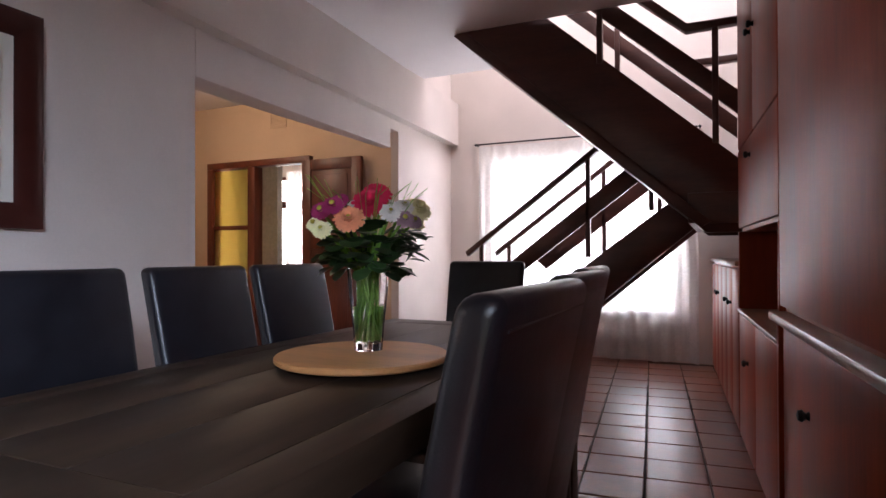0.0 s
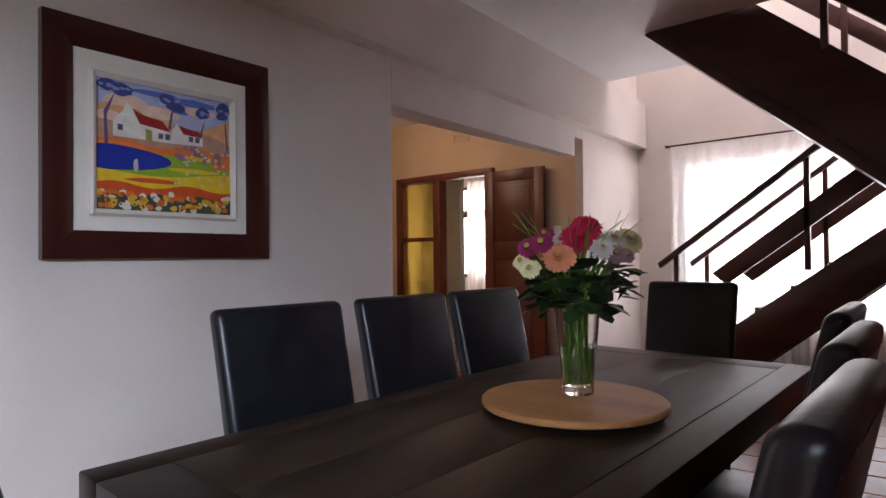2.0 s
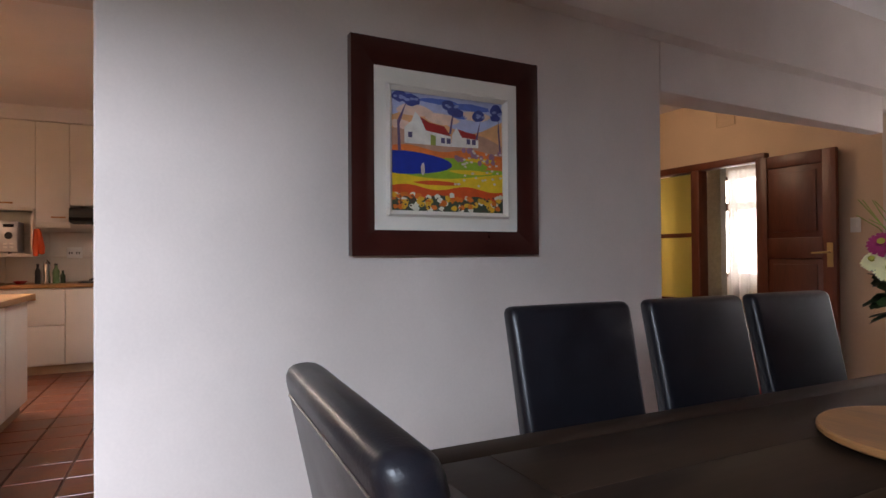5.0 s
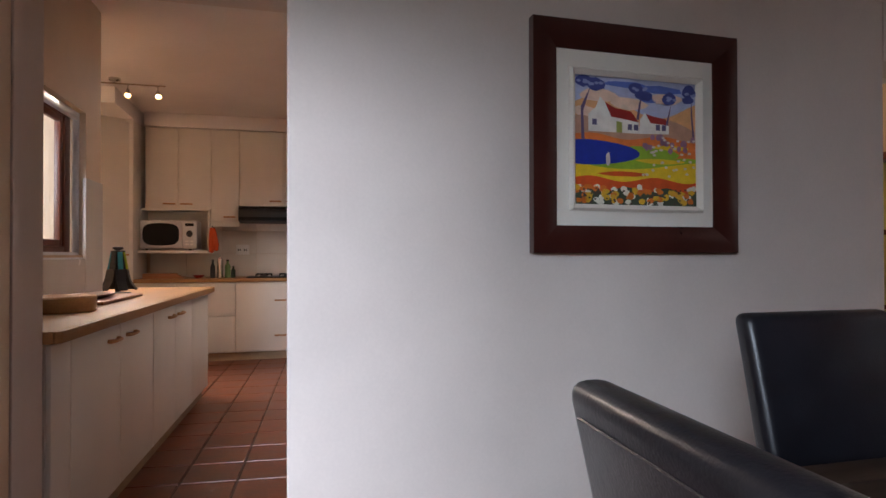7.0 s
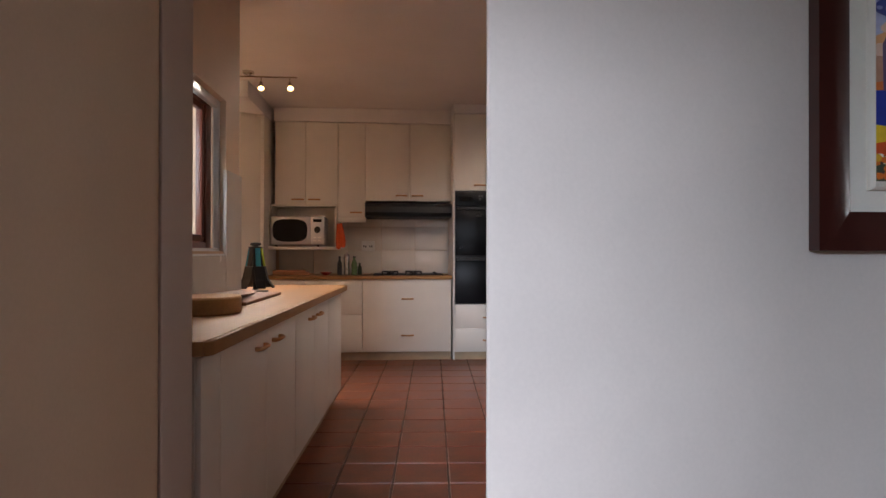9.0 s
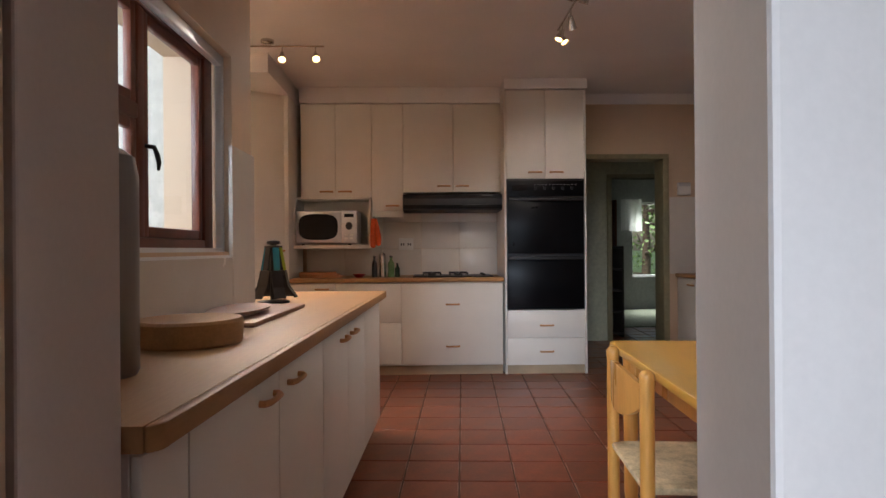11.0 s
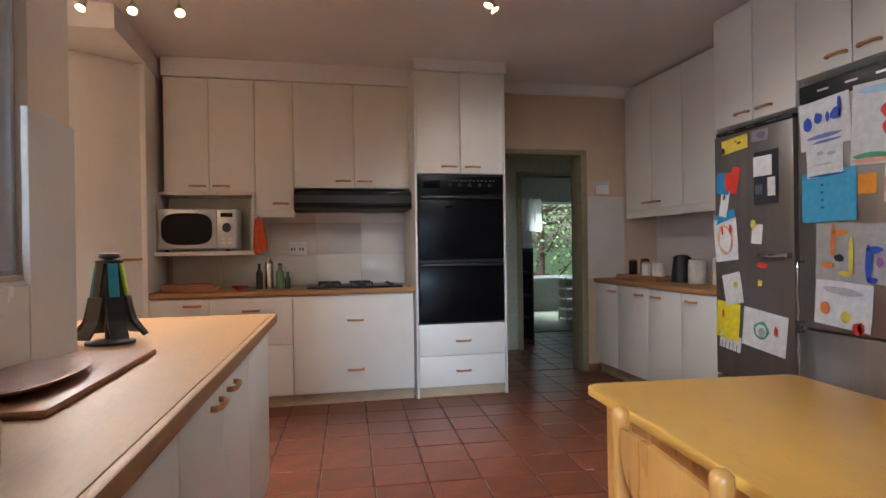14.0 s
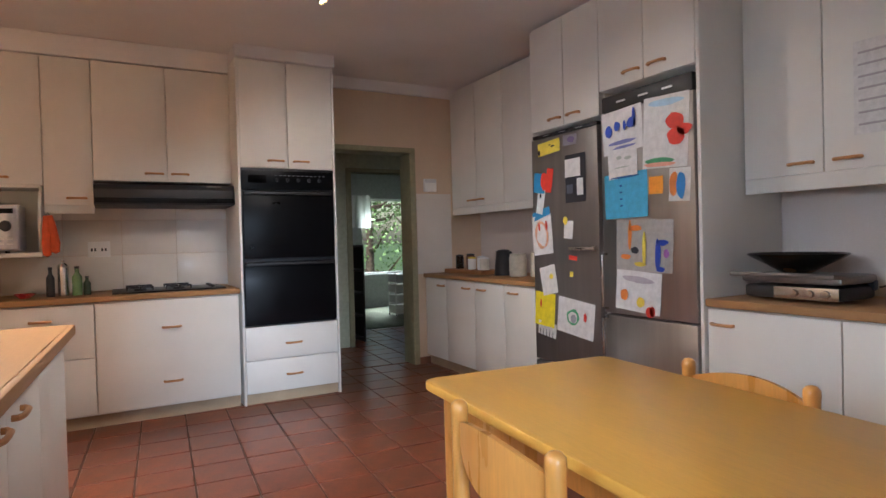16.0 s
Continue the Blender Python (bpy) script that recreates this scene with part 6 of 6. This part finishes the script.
# ---- passage and study things ----
shelf = thing("bookshelf", "dark narrow open shelf stand in the study", "shelf", pose(-9.75, 1.96, 0))
for y in (-0.14, 0.12):
    part("upright", B(-0.2, 0.2, y, y + 0.02, 0, 1.2), M_LEG, shelf)
for z in (0.04, 0.32, 0.6, 0.88, 1.17):
    part("shelf", B(-0.2, 0.2, -0.12, 0.12, z, z + 0.022), M_LEG, shelf)
solid("carpet", B(-13.0, -10.5, 1.6, 6.2, 0.001, 0.016, bevel=0.004), M_CARPET, "grey-green carpet on the study floor", "carpet")
dr = thing("drawer_tower", "white plastic drawer tower under the study window", "drawers", pose(-11.6, 3.55, 0.016))
for x in (-0.15, 0.13):
    for y in (-0.18, 0.16):
        part("post", B(x, x + 0.02, y, y + 0.02, 0, 0.72), M_WPLAST, dr)
for i in range(4):
    part("drawer", B(-0.14, 0.14, -0.17, 0.17, 0.04 + 0.17 * i, 0.17 + 0.17 * i, bevel=0.008), M_WPLAST, dr)
sd = thing("door_3", "dark wooden study door standing open", "door", pose(-12.3, 2.75, 0))
tagged(sd, kind="structure")
part("door_leaf", B(-0.4, 0.4, -0.02, 0.02, 0.02, 2.0, bevel=0.004), M_DOORWOOD, sd)
part("door_handle", tube(bmesh.new(), [(0.34, -0.02, 1.02), (0.34, -0.06, 1.02), (0.24, -0.06, 1.02)], 0.008), M_CHROME, sd)
curtain("short white sheer curtain at the study window", 0, 0.4, 1.5, 2.1, 0, 3, 0.02, M_SHEER).matrix_basis = pose(-13.0, 3.2, 0, 0, 0, 90)

# ---- garden ----


def tree(label, x, y, h, r, n, leaf, low):
    t = thing("tree", label, "tree", pose(x, y, -0.4))
    part("trunk", tube(bmesh.new(), [(0, 0, 0), (0.05, 0.03, h * 0.3), (-0.03, 0.05, h * 0.6), (0.04, 0, h * 0.85)], [0.14, 0.11, 0.07, 0.02], 10), M_BARK, t)
    rng = np.random.default_rng(int(abs(x * 31 + y * 17)))
    tips = []
    for i in range(16):
        a, z = rng.uniform(0, 6.28), h * rng.uniform(low, 0.85)
        L = r * rng.uniform(0.5, 1.0)
        tip = (L * math.cos(a), L * math.sin(a), z + L * rng.uniform(0.1, 0.6))
        part("limb", tube(bmesh.new(), [(0, 0, z), (tip[0] * 0.5, tip[1] * 0.5, z + 0.1), tip], [0.045, 0.03, 0.008], 6), M_BARK, t)
        tips += [tip, (tip[0] * 0.6, tip[1] * 0.6, tip[2])]
    c = np.array(tips)[rng.integers(0, len(tips), n)] + rng.normal(0, r * 0.19, (n, 3))
    d = rng.normal(0, 1, (n, 3))
    d /= np.linalg.norm(d, axis=1)[:, None]
    s = np.cross(d, rng.normal(0, 1, (n, 3)))
    s /= np.linalg.norm(s, axis=1)[:, None]
    L = leaf * rng.uniform(0.6, 1.3, (n, 1))
    v = np.stack([c, c + d * L * 0.5 + s * L * 0.3, c + d * L, c + d * L * 0.5 - s * L * 0.3], 1).reshape(-1, 3)
    me = bpy.data.meshes.new("crown")
    me.from_pydata(v.tolist(), [], [(4 * i, 4 * i + 1, 4 * i + 2, 4 * i + 3) for i in range(n)])
    me.materials.append(M_FOLI)
    ob = new("crown", me)
    ob.parent = t
    tagged(ob, "leafy crown", kind="stuff")
    return t


tree("leafy green garden tree outside the kitchen window", -8.9, -4.95, 3.8, 1.8, 12000, 0.09, 0.1)
tree("broad green garden shrub outside the kitchen window", -12.5, -8.4, 5.2, 2.6, 11000, 0.12, 0.05)
tree("green garden tree seen through the study window", -17.2, 5.2, 4.5, 1.8, 2600, 0.1, 0.1)
tree("dense green tree behind the study", -19.0, 7.2, 5.5, 2.2, 1800, 0.12, 0.1)
tree("green garden tree by the front room", -6.3, 13.0, 4.5, 1.8, 6000, 0.1, 0.1)

structure("wall_outer", boxes((-4.548, -4.5, -2.02, -1.66, -0.4, 3.2)), M_ROUGH, "white roughcast outer wall beside the window")

# ---- floor tiles ----
PITCH = 0.285


def tile_field(m, inside, near):
    """Lays tiles on the grid of m; the ones near the walk are pieces of their own, the rest are joined."""
    floor = bpy.data.objects["floor"]
    me = mesh_of("tile", B(0.005, PITCH - 0.005, 0.005, PITCH - 0.005, -0.012, 0.0, bevel=0.003, seg=1), M_TILE)
    rest = bmesh.new()
    for i in range(-40, 40):
        for j in range(-40, 40):
            c = m @ Vector(((i + 0.5) * PITCH, (j + 0.5) * PITCH, 0))
            if not inside(c.x, c.y):
                continue
            mm = m @ pose(i * PITCH, j * PITCH, random.uniform(-0.0012, 0.0), random.uniform(-0.12, 0.12), random.uniform(-0.12, 0.12), 0)
            if near(c.x, c.y):
                t = new("tile", me)
                t.parent = floor
                t.matrix_basis = mm
            else:
                g = PITCH - 0.005
                vs = [bm_v for bm_v in (rest.verts.new(mm @ Vector(p)) for p in ((0.005, 0.005, -0.012), (g, 0.005, -0.012), (g, g, -0.012), (0.005, g, -0.012), (0.008, 0.008, 0), (g - 0.003, 0.008, 0), (g - 0.003, g - 0.003, 0), (0.008, g - 0.003, 0)))]
                for q in ((4, 5, 6, 7), (0, 1, 5, 4), (1, 2, 6, 5), (2, 3, 7, 6), (3, 0, 4, 7)):
                    rest.faces.new([vs[k] for k in q])
    ob = part("tile_field", rest, M_TILE, floor, smooth=False)
    tagged(ob, "terracotta floor tiles with dark joints", kind="stuff")


tile_field(pose(-0.28, 3.332, 0, 0, 0, 5.4), lambda x, y: XW - 0.02 < x < 0.95 and -3.1 < y < 6.3, lambda x, y: -1.3 < x < 0.3 and y > 2.6)
tile_field(pose(-6.5, -0.23, 0, 0, 0, -3.5), lambda x, y: -8.05 < x < XW - 0.02 and -2.7 < y < 2.7, lambda x, y: x < -4.4 and -0.8 < y < 2.2)
tile_field(pose(-9.0, 1.3, 0, 0, 0, -3.5), lambda x, y: -13.1 < x < -8.1 and 1.1 < y < 6.3, lambda x, y: False)
tile_field(pose(-4.0, 4.0, 0, 0, 0, 3.6), lambda x, y: -6.2 < x < -2.75 and 2.95 < y < 7.9, lambda x, y: False)
